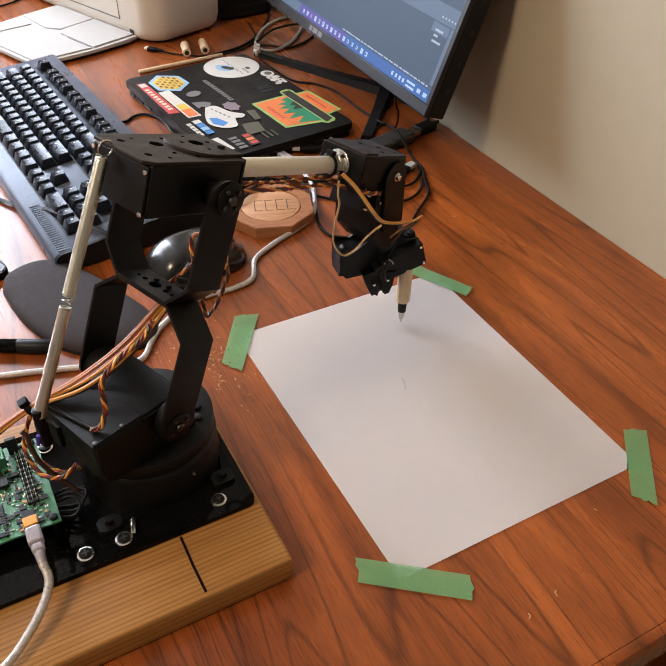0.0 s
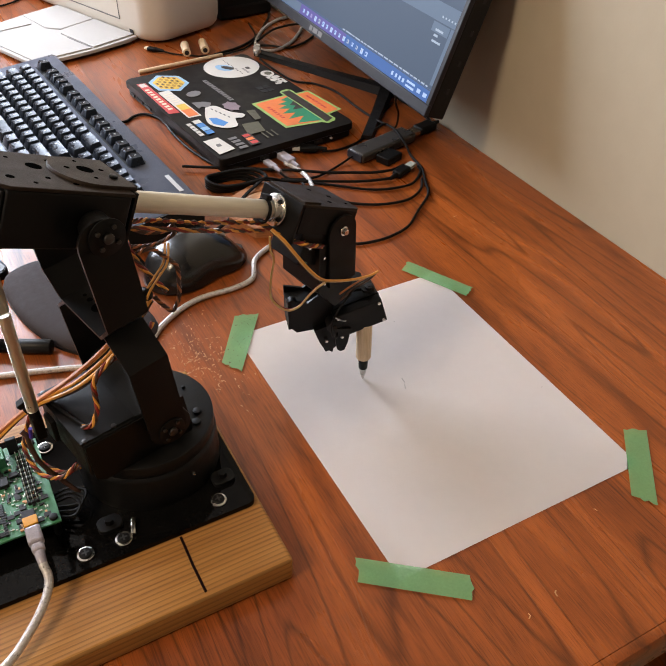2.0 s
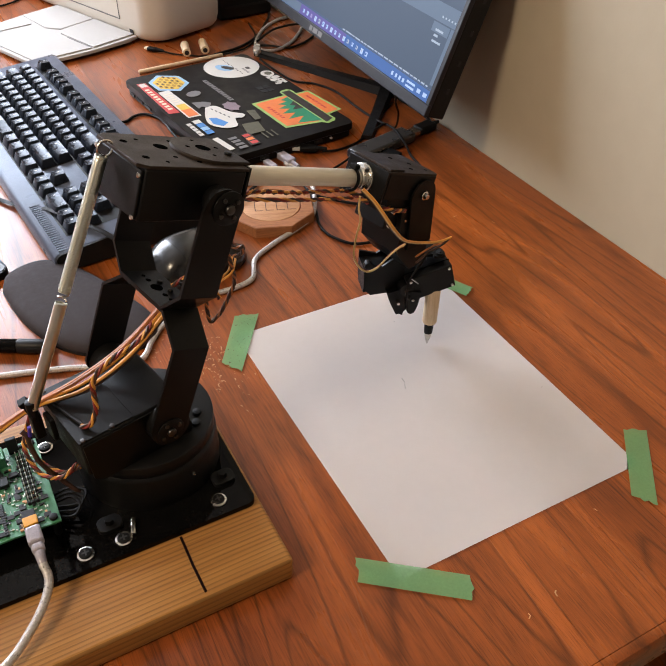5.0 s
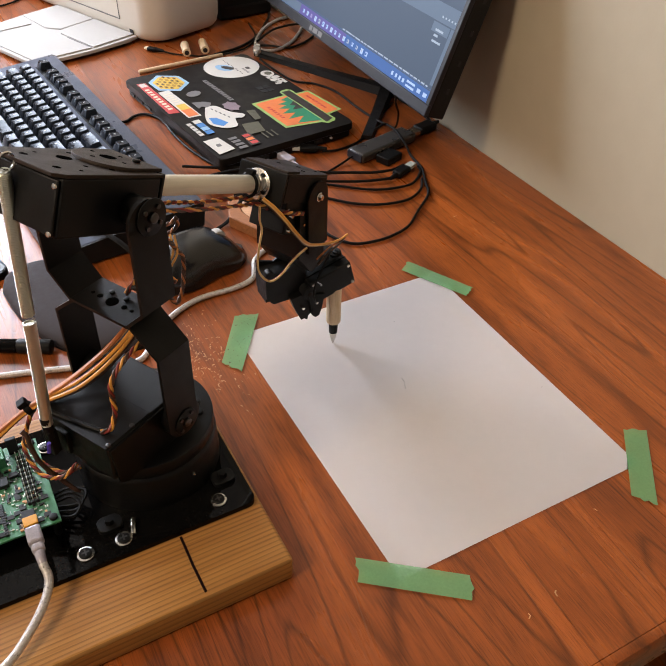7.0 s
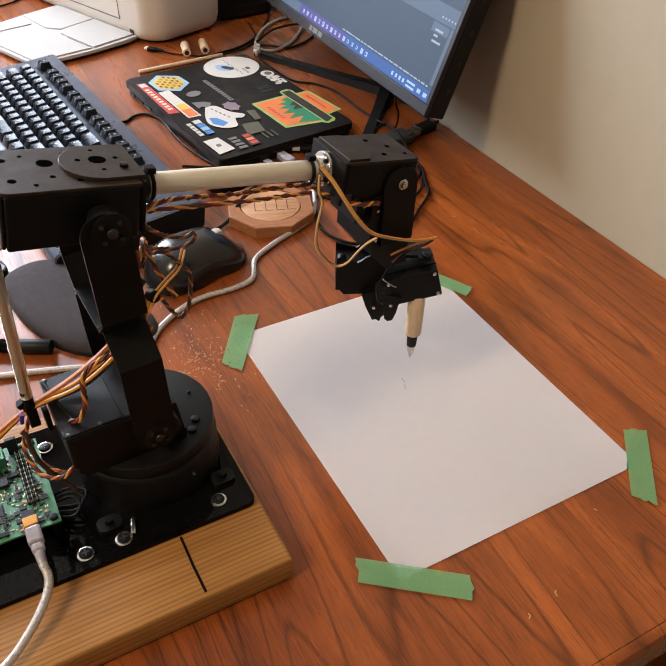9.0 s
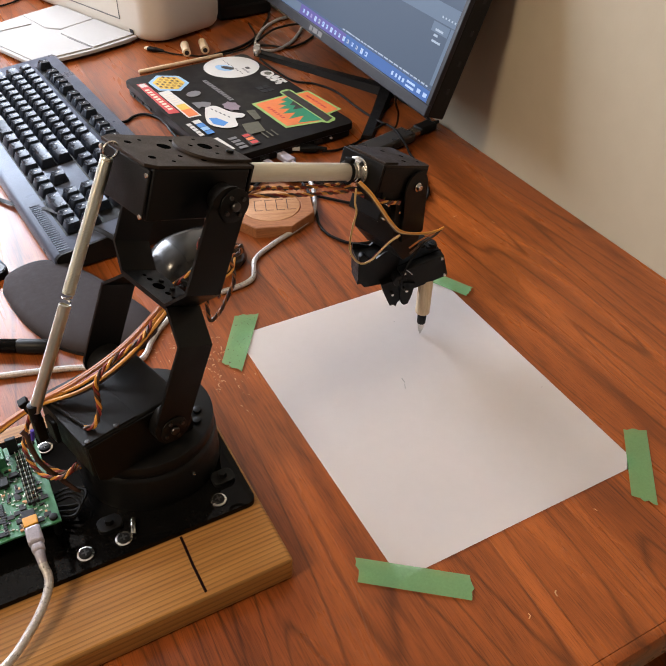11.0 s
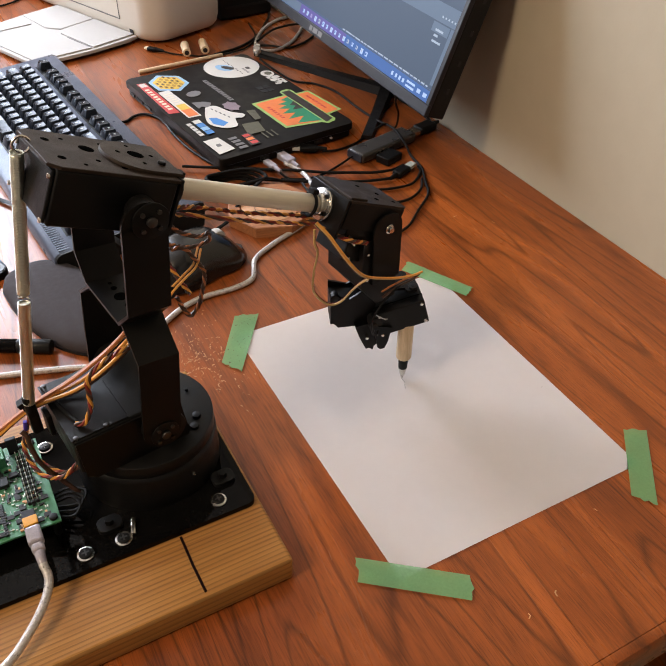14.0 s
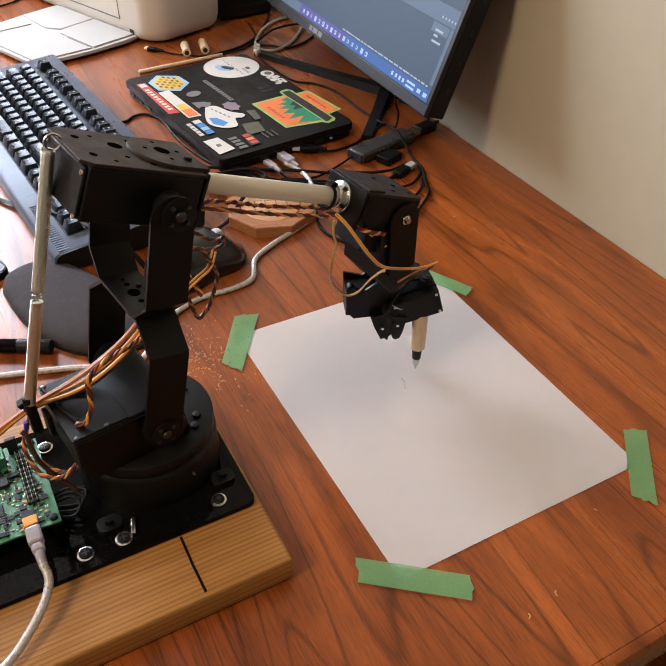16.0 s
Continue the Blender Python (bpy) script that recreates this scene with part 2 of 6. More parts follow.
# ---------------------------------------------------------------- mesh tools
def finish(bm, name, mat, smooth=False):
    bmesh.ops.recalc_face_normals(bm, faces=bm.faces[:])
    me = bpy.data.meshes.new(name)
    bm.to_mesh(me)
    bm.free()
    for mm in (mat if isinstance(mat, (list, tuple)) else [mat]):
        me.materials.append(mm)
    if smooth:
        for p in me.polygons:
            p.use_smooth = True
        me.set_sharp_from_angle(angle=radians(35))
        flat = me.attributes.get("flat")
        if flat is not None:
            for p, v in zip(me.polygons, [d.value for d in flat.data]):
                p.use_smooth = not v
    return me


def part(name, bm, mat, parent=None, label="", m=None, smooth=True):
    me = bm if isinstance(bm, bpy.types.Mesh) else finish(bm, name, mat, smooth)
    ob = new(name, me)
    if parent:
        ob.parent = parent
    if m is not None:
        ob.matrix_basis = m
    if label:
        tagged(ob, label)
    return ob


def thing(name, m, label, category, group="", kind=""):
    ob = new(name)
    ob.empty_display_size = 0.01
    ob.matrix_basis = m
    return tagged(ob, label, category, group, kind)


def round_off(bm, edges, bevel, seg, keep):
    """Bevels edges and marks the old faces, which stay plane beside the rounded ones."""
    layer = bm.faces.layers.int.new("flat")
    bmesh.ops.bevel(bm, geom=edges(), offset=bevel, segments=seg, profile=0.5, affect="EDGES")
    for f in bm.faces:
        f[layer] = int(keep(f) and min(e.calc_length() for e in f.edges) > 1.2 * bevel or len(f.verts) > 7)


def join(bm, other):
    for b in (bm, other):
        b.faces.layers.int.get("flat") or b.faces.layers.int.new("flat")
    me = bpy.data.meshes.new("tmp")
    other.to_mesh(me)
    other.free()
    bm.from_mesh(me)
    bpy.data.meshes.remove(me)
    return bm


def box(x0, x1, y0, y1, z0, z1, bevel=0.0, seg=2):
    bm = bmesh.new()
    bmesh.ops.create_cube(bm, size=1)
    for v in bm.verts:
        v.co = (x0 + (v.co.x + 0.5) * (x1 - x0), y0 + (v.co.y + 0.5) * (y1 - y0), z0 + (v.co.z + 0.5) * (z1 - z0))
    if bevel:
        round_off(bm, lambda: bm.edges[:], bevel, seg, lambda f: True)
    return bm


def cyl(p0, p1, r0, r1=None, n=24, bevel=0.0):
    """A capped cylinder or cone from p0 to p1."""
    r1 = r0 if r1 is None else r1
    p0, p1 = Vector(p0), Vector(p1)
    d = p1 - p0
    bm = bmesh.new()
    bmesh.ops.create_cone(bm, cap_ends=True, segments=n, radius1=r0, radius2=r1, depth=d.length)
    if bevel:
        bmesh.ops.bevel(bm, geom=[e for e in bm.edges if all(len(f.verts) > 4 for f in e.link_faces[:1]) or any(len(f.verts) > 4 for f in e.link_faces)],
                        offset=bevel, segments=2, profile=0.5, affect="EDGES")
    q = d.to_track_quat("Z", "Y").to_matrix().to_4x4()
    bmesh.ops.transform(bm, matrix=Matrix.Translation((p0 + p1) / 2) @ q, verts=bm.verts[:])
    return bm


def prism(outline, z0, z1, bevel=0.0, seg=2):
    """An outline in x, y raised from z0 to z1."""
    bm = bmesh.new()
    low = [bm.verts.new((x, y, z0)) for x, y in outline]
    top = [bm.verts.new((x, y, z1)) for x, y in outline]
    bm.faces.new(low[::-1])
    bm.faces.new(top)
    k = len(outline)
    for i in range(k):
        bm.faces.new((low[i], low[(i + 1) % k], top[(i + 1) % k], top[i]))
    if bevel:
        round_off(bm, lambda: [e for e in bm.edges if all(abs(v.co.z - z1) < 1e-6 for v in e.verts)], bevel, seg, lambda f: len(f.verts) > 4 or k < 9)
    return bm


def rounded(x0, x1, y0, y1, r, n=5):
    pts = []
    for cx, cy, a in ((x1 - r, y1 - r, 0), (x0 + r, y1 - r, 90), (x0 + r, y0 + r, 180), (x1 - r, y0 + r, 270)):
        for i in range(n + 1):
            t = radians(a + 90 * i / n)
            pts.append((cx + r * math.cos(t), cy + r * math.sin(t)))
    return pts


def ellipse(cx, cy, a, b, rot=0.0, n=40):
    c, s = math.cos(radians(rot)), math.sin(radians(rot))
    out = []
    for i in range(n):
        t = 2 * math.pi * i / n
        x, y = a * math.cos(t), b * math.sin(t)
        out.append((cx + c * x - s * y, cy + s * x + c * y))
    return out


def smooth_path(pts, per=8):
    """A Catmull-Rom line through the points."""
    p = [Vector(q) for q in pts]
    p = [2 * p[0] - p[1]] + p + [2 * p[-1] - p[-2]]
    out = []
    for i in range(1, len(p) - 2):
        a, b, c, d = p[i - 1:i + 3]
        for k in range(per):
            t = k / per
            out.append(0.5 * (2 * b + (c - a) * t + (2 * a - 5 * b + 4 * c - d) * t * t + (3 * b - a - 3 * c + d) * t ** 3))
    out.append(p[-2])
    return out


def tube(path, r, n=8, flat=1.0):
    """A round (or flattened) tube along a list of points."""
    bm = bmesh.new()
    path = [Vector(q) for q in path]
    rings = []
    side = None
    for i, q in enumerate(path):
        d = (path[min(i + 1, len(path) - 1)] - path[max(i - 1, 0)]).normalized()
        if side is None:
            side = d.orthogonal().normalized() if abs(d.z) > 0.9 else d.cross(Vector((0, 0, 1))).normalized()
        side = (side - d * side.dot(d)).normalized()
        up = side.cross(d)
        rings.append([bm.verts.new(q + side * r * math.cos(2 * math.pi * k / n) + up * r * flat * math.sin(2 * math.pi * k / n)) for k in range(n)])
    for a, b in zip(rings, rings[1:]):
        for k in range(n):
            bm.faces.new((a[k], a[(k + 1) % n], b[(k + 1) % n], b[k]))
    bm.faces.new(rings[0][::-1])
    bm.faces.new(rings[-1])
    return bm


def twisted(path, r, strands, pitch):
    """Strands wound round a path: one bmesh a strand."""
    path = [Vector(q) for q in path]
    out = []
    for s in range(strands):
        run, pts, side = 0.0, [], None
        for i, q in enumerate(path):
            d = (path[min(i + 1, len(path) - 1)] - path[max(i - 1, 0)]).normalized()
            if i:
                run += (q - path[i - 1]).length
            if side is None:
                side = d.orthogonal().normalized()
            side = (side - d * side.dot(d)).normalized()
            up = side.cross(d)
            a = 2 * math.pi * (run / pitch + s / strands)
            pts.append(q + (side * math.cos(a) + up * math.sin(a)) * r)
        out.append(tube(pts, r * 0.95, 6))
    return out


def helix(length, r, wire, turns, n=5, per=10):
    return tube([(r * math.cos(2 * math.pi * i / per), r * math.sin(2 * math.pi * i / per), length * i / (turns * per))
                 for i in range(int(turns * per) + 1)], wire, n)


def strip(path, z0, z1, thick):
    """A bent sheet: a path in x, y with a thickness, upright from z0 to z1."""
    p = [Vector((x, y, 0)) for x, y in path]
    left, right = [], []
    for i, q in enumerate(p):
        a = (q - p[i - 1]).normalized() if i else None
        b = (p[i + 1] - q).normalized() if i < len(p) - 1 else None
        d = ((a or b) + (b or a)).normalized()
        nrm = Vector((-d.y, d.x, 0))
        k = 1 / max(0.4, nrm.dot(Vector((-(a or b).y, (a or b).x, 0))))
        left.append((q + nrm * thick / 2 * k)[:2])
        right.append((q - nrm * thick / 2 * k)[:2])
    bm = bmesh.new()
    cols = [[bm.verts.new((*xy, z)) for xy in side for z in (z0, z1)] for side in (left, right)]
    k = len(p)
    for i in range(k - 1):
        L, R = cols
        bm.faces.new((L[2 * i], L[2 * i + 2], L[2 * i + 3], L[2 * i + 1]))
        bm.faces.new((R[2 * i], R[2 * i + 1], R[2 * i + 3], R[2 * i + 2]))
        bm.faces.new((L[2 * i + 1], L[2 * i + 3], R[2 * i + 3], R[2 * i + 1]))
        bm.faces.new((L[2 * i], R[2 * i], R[2 * i + 2], L[2 * i + 2]))
    for i in (0, k - 1):
        bm.faces.new((cols[0][2 * i], cols[0][2 * i + 1], cols[1][2 * i + 1], cols[1][2 * i]))
    return bm


def plate_y(outline, y0, y1):
    """An outline in x, z, given thickness along y."""
    bm = prism(outline, y0, y1)
    for v in bm.verts:
        v.co = (v.co.x, v.co.z, v.co.y)
    return bm


def place(m, pts):
    return [m @ Vector(p) for p in pts]


def slot_outline(x0, x1, z, half, n=10):
    """A bar along x with a round end at x1 round the pivot."""
    pts = [(x0, z - half), (x1, z - half)]
    pts += [(x1 + half * math.sin(math.pi * i / n), z - half * math.cos(math.pi * i / n)) for i in range(1, n)]
    return pts + [(x1, z + half), (x0, z + half)]


# ---------------------------------------------------------------- setting
WALL_X = 0.4235


def wall_piece(name, x0, x1, y0, y1, z0, z1, mat, label):
    ob = part(name, box(x0, x1, y0, y1, z0, z1), mat, smooth=False)
    return tagged(ob, label, "wall", kind="structure")


def build_room():
    wall_piece("wall_east", WALL_X, WALL_X + 0.12, -2.2, 2.05, -0.75, 1.90, M["wall"], "smooth beige painted wall along the desk")
    wall_piece("wall_west", -2.52, -2.4, -2.2, 2.05, -0.75, 1.90, M["white_wall"], "plain beige painted wall of the room")
    wall_piece("wall_south", -2.52, WALL_X + 0.12, -2.32, -2.2, -0.75, 1.90, M["white_wall"], "plain beige painted wall of the room")
    north = thing("wall_north", pose(0, 0, 0), "plain beige painted wall with a window opening", "wall", kind="structure")
    for a in ((-2.52, -1.57, -0.75, 1.90), (0.04, WALL_X + 0.12, -0.75, 1.90), (-1.57, 0.04, -0.75, 0.42), (-1.57, 0.04, 1.48, 1.90)):
        part("panel", box(a[0], a[1], 2.05, 2.17, a[2], a[3]), M["white_wall"], north, smooth=False)
    win = thing("window_1", pose(0, 0, 0), "white framed window letting daylight in", "window", kind="structure")
    for a in ((-1.57, -1.52, 0.42, 1.48), (-0.01, 0.04, 0.42, 1.48), (-1.52, -0.01, 0.42, 0.47), (-1.52, -0.01, 1.43, 1.48), (-0.79, -0.74, 0.47, 1.43)):
        part("window_frame", box(a[0], a[1], 2.07, 2.13, a[2], a[3], 0.004), M["card"], win)
    f = part("floor", box(-2.52, WALL_X + 0.12, -2.32, 2.17, -0.80, -0.75), M["floor"], smooth=False)
    tagged(f, "dark brown wooden floor", "floor", kind="structure")
    c = part("ceiling", box(-2.52, WALL_X + 0.12, -2.32, 2.17, 1.90, 1.95), M["ceiling"], smooth=False)
    tagged(c, "plain painted ceiling", "ceiling", kind="structure")
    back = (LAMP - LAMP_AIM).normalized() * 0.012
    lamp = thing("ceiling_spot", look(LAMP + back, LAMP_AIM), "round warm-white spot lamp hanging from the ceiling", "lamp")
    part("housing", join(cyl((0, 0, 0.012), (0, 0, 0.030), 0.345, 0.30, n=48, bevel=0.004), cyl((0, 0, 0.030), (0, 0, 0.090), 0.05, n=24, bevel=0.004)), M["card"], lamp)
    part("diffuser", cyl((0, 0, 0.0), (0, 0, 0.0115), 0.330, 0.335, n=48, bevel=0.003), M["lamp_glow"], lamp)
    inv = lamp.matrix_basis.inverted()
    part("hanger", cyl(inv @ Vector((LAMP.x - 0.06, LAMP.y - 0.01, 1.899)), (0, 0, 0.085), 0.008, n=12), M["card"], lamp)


def build_desk():
    desk = thing("desk", pose(0, 0, 0), "reddish-brown wood-grained desk standing against the wall", "desk")
    part("desktop", box(-1.30, WALL_X - 0.001, -0.1030, 1.75, -0.03, 0.0, 0.0004), M["desk"], desk)
    nose = prism([(-0.1032, -0.0002), (-0.1032, -0.036), (-0.1090, -0.036), (-0.1105, -0.033), (-0.1105, -0.0045), (-0.1090, -0.0015), (-0.1062, -0.0002)], -1.30, WALL_X - 0.001)
    for v in nose.verts:
        v.co = (v.co.z, v.co.x, v.co.y)
    bmesh.ops.recalc_face_normals(nose, faces=nose.faces[:])
    part("front_edge", nose, M["desk"], desk, "solid wood front edge strip, rounded off")
    for x in (-1.26, 0.34):
        part("side_panel", box(x, x + 0.03, -0.08, 1.72, -0.75, -0.03, 0.001), M["desk"], desk)


build_room()
build_desk()


# ---------------------------------------------------------------- paper and tape
def build_paper():
    bm = bmesh.new()
    nx, ny = 18, 24
    g = [[None] * (ny + 1) for _ in range(nx + 1)]
    for i in range(nx + 1):
        for j in range(ny + 1):
            x, y = 0.2159 * i / nx, 0.2794 * j / ny
            z = 0.0007 + 0.0001 * noise.noise((x * 6, y * 6, 3.1)) * min(1, 40 * min(x, y, 0.2159 - x, 0.2794 - y))
            g[i][j] = bm.verts.new((x, y, z))
    for i in range(nx):
        for j in range(ny):
            bm.faces.new((g[i][j], g[i + 1][j], g[i + 1][j + 1], g[i][j + 1]))
    bmesh.ops.solidify(bm, geom=bm.faces[:], thickness=0.0002)
    ob = part("paper_sheet", bm, M["paper"])
    tagged(ob, "blank white sheet of paper taped to the desk", "paper")
    for p, q in (((0.1046, 0.1639), (0.1040, 0.1583)), ((0.1027, 0.1561), (0.1006, 0.1520)), ((0.2046, 0.1003), (0.2051, 0.1000)), ((0.1388, 0.2320), (0.1396, 0.2318))):
        part("pencil_mark", tube([(*p, 0.0), (*q, 0.0)], 0.00018, 5), M["s_grey"], ob, m=pose(0, 0, 0.00078))


def tape(corners, seed, label="torn strip of green masking tape holding the paper"):
    """A strip of tape from its four corners, with torn short ends."""
    rnd = random.Random(seed)
    a, b, c, d = [Vector((*p, 0)) for p in corners]   # a-b and d-c are the long sides
    n = 14
    rows = []
    for i in range(7):
        t = i / 6
        p, q = a.lerp(d, t), b.lerp(c, t)
        axis = (q - p).normalized()
        p, q = p + axis * rnd.uniform(-0.0012, 0.0012), q + axis * rnd.uniform(-0.0016, 0.0016)
        rows.append([p.lerp(q, k / n) for k in range(n + 1)])
    bm = bmesh.new()
    vs = [[bm.verts.new((v.x, v.y, 0.0016 + 0.0002 * rnd.random())) for v in r] for r in rows]
    for r0, r1 in zip(vs, vs[1:]):
        for k in range(n):
            bm.faces.new((r0[k], r0[k + 1], r1[k + 1], r1[k]))
    bmesh.ops.solidify(bm, geom=bm.faces[:], thickness=0.00015)
    ob = part("tape_strip", bm, M["tape"])
    return tagged(ob, label, "tape", group="tape at the paper's corners")


build_paper()
tape([(0.0310, 0.2984), (-0.0136, 0.2338), (-0.0257, 0.2502), (0.0102, 0.3062)], 1, "green masking tape strewn with wood dust, holding the paper")
tape([(0.2032, 0.3079), (0.2360, 0.2408), (0.2225, 0.2322), (0.1888, 0.2975)], 2)
tape([(0.2464, 0.0213), (0.1986, -0.0358), (0.1879, -0.0203), (0.2315, 0.0321)], 3)
tape([(-0.0180, 0.0283), (0.0436, -0.0194), (0.0338, -0.0351), (-0.0258, 0.0113)], 4)


# ---------------------------------------------------------------- pine board and what stands on it
BASE = (-0.11604, 0.15795)   # turning axis of the robot arm
BOARD_Z = 0.0215


def build_board():
    b = thing("pine_board", pose(0, 0, 0), "thick pale pine board under the robot arm", "board")
    part("plank", box(-0.46, -0.0612, 0.0350, 0.2365, 0, BOARD_Z, 0.0028, 3), M["pine"], b)
    part("pen_line", tube([(-0.1200, 0.0846, BOARD_Z + 0.0001), (-0.1203, 0.0600, BOARD_Z + 0.0001), (-0.1198, 0.0392, BOARD_Z + 0.0001)], 0.0009, 6, 0.3), M["ink"], b, "dark hand-drawn line")


build_board()


def robot_base(robot):
    """The fixed parts, in the robot's space (origin on the turning axis, at the desk's height)."""
    z = BOARD_Z
    bx, by = BASE
    # plastic base plate with screws
    plate = part("base_plate", prism(rounded(-0.44 - bx, -0.0645 - bx, 0.0855 - by, 0.2180 - by, 0.006), z + 0.0003, z + 0.0045, 0.0005), M["gloss"], robot, "glossy black plastic base plate")
    for x, y in ((-0.0878, 0.0974), (-0.1537, 0.0966), (-0.1785, 0.0966), (-0.1817, 0.1982)):
        x, y = x - bx, y - by
        ring = cyl((x, y, z + 0.0046), (x, y, z + 0.0057), 0.0056, n=28, bevel=0.0003)
        w = part("washer", ring, M["steel"], plate, "bright steel washer")
        part("screw", cyl((x, y, z + 0.0058), (x, y, z + 0.0070), 0.0044, 0.0038, n=20, bevel=0.0005), M["servo"], plate)
        part("screw_cross", join(box(x - 0.0024, x + 0.0024, y - 0.0005, y + 0.0005, z + 0.0069, z + 0.0072), box(x - 0.0005, x + 0.0005, y - 0.0024, y + 0.0024, z + 0.00695, z + 0.00725)), M["bolt"], plate, smooth=False)
    for x, y in ((-0.0783, 0.1131), (-0.1588, 0.1111)):
        x, y = x - bx, y - by
        part("mounting_ear", prism(rounded(x - 0.008, x + 0.008, y - 0.006, y + 0.006, 0.004), z + 0.0046, z + 0.008, 0.0008), M["servo"], plate)
        part("ear_bolt", cyl((x, y, z + 0.0081), (x, y, z + 0.012), 0.0030, n=6), M["black"], plate)
    # short bright steel cylinder lying just above the plate
    part("bright_pin", cyl((-0.1475 - bx, 0.0960 - by, z + 0.0065), (-0.1440 - bx, 0.1080 - by, z + 0.0065), 0.0019, n=14, bevel=0.0003), M["steel"], plate)
    # can of the turntable: lower housing with a groove under the turning top
    bm = bmesh.new()
    prof = [(0.0496, z + 0.0046), (0.0496, z + 0.0075), (0.0494, z + 0.0090), (0.0488, z + 0.0300), (0.0480, z + 0.0335), (0.0470, z + 0.0345), (0.0, z + 0.0345)]
    rings = [[bm.verts.new((r * math.cos(2 * math.pi * k / 64), r * math.sin(2 * math.pi * k / 64), h)) for k in range(64)] for r, h in prof[:-1]]
    for a, b in zip(rings, rings[1:]):
        for k in range(64):
            bm.faces.new((a[k], a[(k + 1) % 64], b[(k + 1) % 64], b[k]))
    bm.faces.new(rings[0][::-1])
    bm.faces.new(rings[-1])
    can = part("base_can", bm, M["servo"], robot, "round black base housing")
    part("base_screw", cyl((0.0165, -0.0465, z + 0.026), (0.0175, -0.0495, z + 0.026), 0.0011, n=10), M["steel"], can)


def circuit_board(robot):
    bx, by = BASE
    z = 0.0400
    x1, y0, y1 = -0.1856 - bx, 0.1175 - by, 0.1960 - by
    x0 = x1 - 0.075
    rnd = random.Random(5)
    pcb = part("circuit_board", box(x0, x1, y0, y1, z, z + 0.0016, 0.0002), M["pcb"], robot, "green servo controller circuit board")
    t = z + 0.0017
    for i, (x, y) in enumerate(((x1 - 0.004, y0 + 0.004), (x1 - 0.004, y1 - 0.004), (x0 + 0.004, y0 + 0.004), (x0 + 0.004, y1 - 0.004))):
        part("standoff", cyl((x, y, BOARD_Z + 0.0046), (x, y, z - 0.0001), 0.0025, n=12), M["black"], pcb)
        part("mount_screw", cyl((x, y, t), (x, y, t + 0.002), 0.0027, n=14, bevel=0.0004), M["black"], pcb)
    # pin header block: rows of three pins
    for r in range(3):
        for k in range(11):
            x, y = x1 - 0.010 - 0.00254 * r, y0 + 0.022 + 0.0042 * k
            part("pin_header", box(x - 0.0011, x + 0.0011, y - 0.0014, y + 0.0014, t, t + 0.0025, 0.0002), M["chip"], pcb)
            part("pin", box(x - 0.0003, x + 0.0003, y - 0.0003, y + 0.0003, t + 0.0026, t + 0.0075), M["solder"], pcb)
    for x, y, a, b, h in ((-0.036, 0.024, 0.010, 0.010, 0.0016), (-0.030, 0.046, 0.012, 0.008, 0.0030), (-0.020, 0.050, 0.006, 0.004, 0.0022),
                          (-0.052, 0.030, 0.012, 0.020, 0.0030), (-0.021, 0.030, 0.004, 0.004, 0.001), (-0.020, 0.020, 0.004, 0.003, 0.001),
                          (-0.046, 0.062, 0.010, 0.008, 0.0080), (-0.060, 0.060, 0.012, 0.010, 0.009)):
        part("chip", box(x1 + x - a / 2, x1 + x + a / 2, y0 + y - b / 2, y0 + y + b / 2, t, t + h, 0.0003), M["chip"], pcb)
    part("terminal_block", box(x1 - 0.034, x1 - 0.022, y0 + 0.060, y0 + 0.072, t, t + 0.009, 0.0006), M["pcb"], pcb, "green screw terminal block")
    part("regulator", box(x1 - 0.019, x1 - 0.012, y0 + 0.070, y0 + 0.073, t, t + 0.014, 0.0004), M["chip"], pcb)
    for k in range(12):
        part("socket_pin", box(x1 - 0.0335, x1 - 0.0315, y0 + 0.0025 + 0.002 * k, y0 + 0.0040 + 0.002 * k, t, t + 0.002), M["chip"], pcb)
    bm = bmesh.new()
    for k in range(300):
        x, y = rnd.uniform(x0 + 0.004, x1 - 0.004), rnd.uniform(y0 + 0.003, y1 - 0.003)
        a, b = rnd.choice(((0.0004, 0.0009), (0.0009, 0.0004), (0.0004, 0.0004)))
        join(bm, box(x - a, x + a, y - b, y + b, t, t + 0.0007))
    ob = part("component_scatter", bm, M["solder"], pcb, smooth=False)
    tagged(ob, kind="stuff")
    for name, key, count, sizes in (("chip_scatter", "chip", 150, ((0.0014, 0.0008), (0.0008, 0.0016), (0.0022, 0.0016))), ("capacitor_scatter", "dust", 46, ((0.0007, 0.0010), (0.0011, 0.0007)))):
        bm = bmesh.new()
        for k in range(count):
            x, y = rnd.uniform(x0 + 0.004, x1 - 0.003), rnd.uniform(y0 + 0.003, y1 - 0.003)
            a, c = rnd.choice(sizes)
            join(bm, box(x - a, x + a, y - c, y + c, t, t + rnd.uniform(0.0007, 0.0013)))
        tagged(part(name, bm, M[key], pcb, smooth=False), kind="stuff")
    traces = bmesh.new()
    for k in range(60):
        x, y, ln = rnd.uniform(x0 + 0.004, x1 - 0.010), rnd.uniform(y0 + 0.003, y1 - 0.003), rnd.uniform(0.002, 0.006)
        join(traces, box(x, x + (ln if k % 2 else 0.0003), y, y + (0.0003 if k % 2 else ln), t - 0.0001, t + 0.0002))
    tagged(part("printed_marks", traces, M["legend"], pcb, smooth=False), kind="stuff")
    # micro-USB socket and plug with its braided cable
    ux = x1 - 0.0176
    part("usb_socket", box(ux - 0.0040, ux + 0.0040, y0 + 0.0065, y0 + 0.0150, t, t + 0.0035, 0.0005), M["bezel"], pcb)
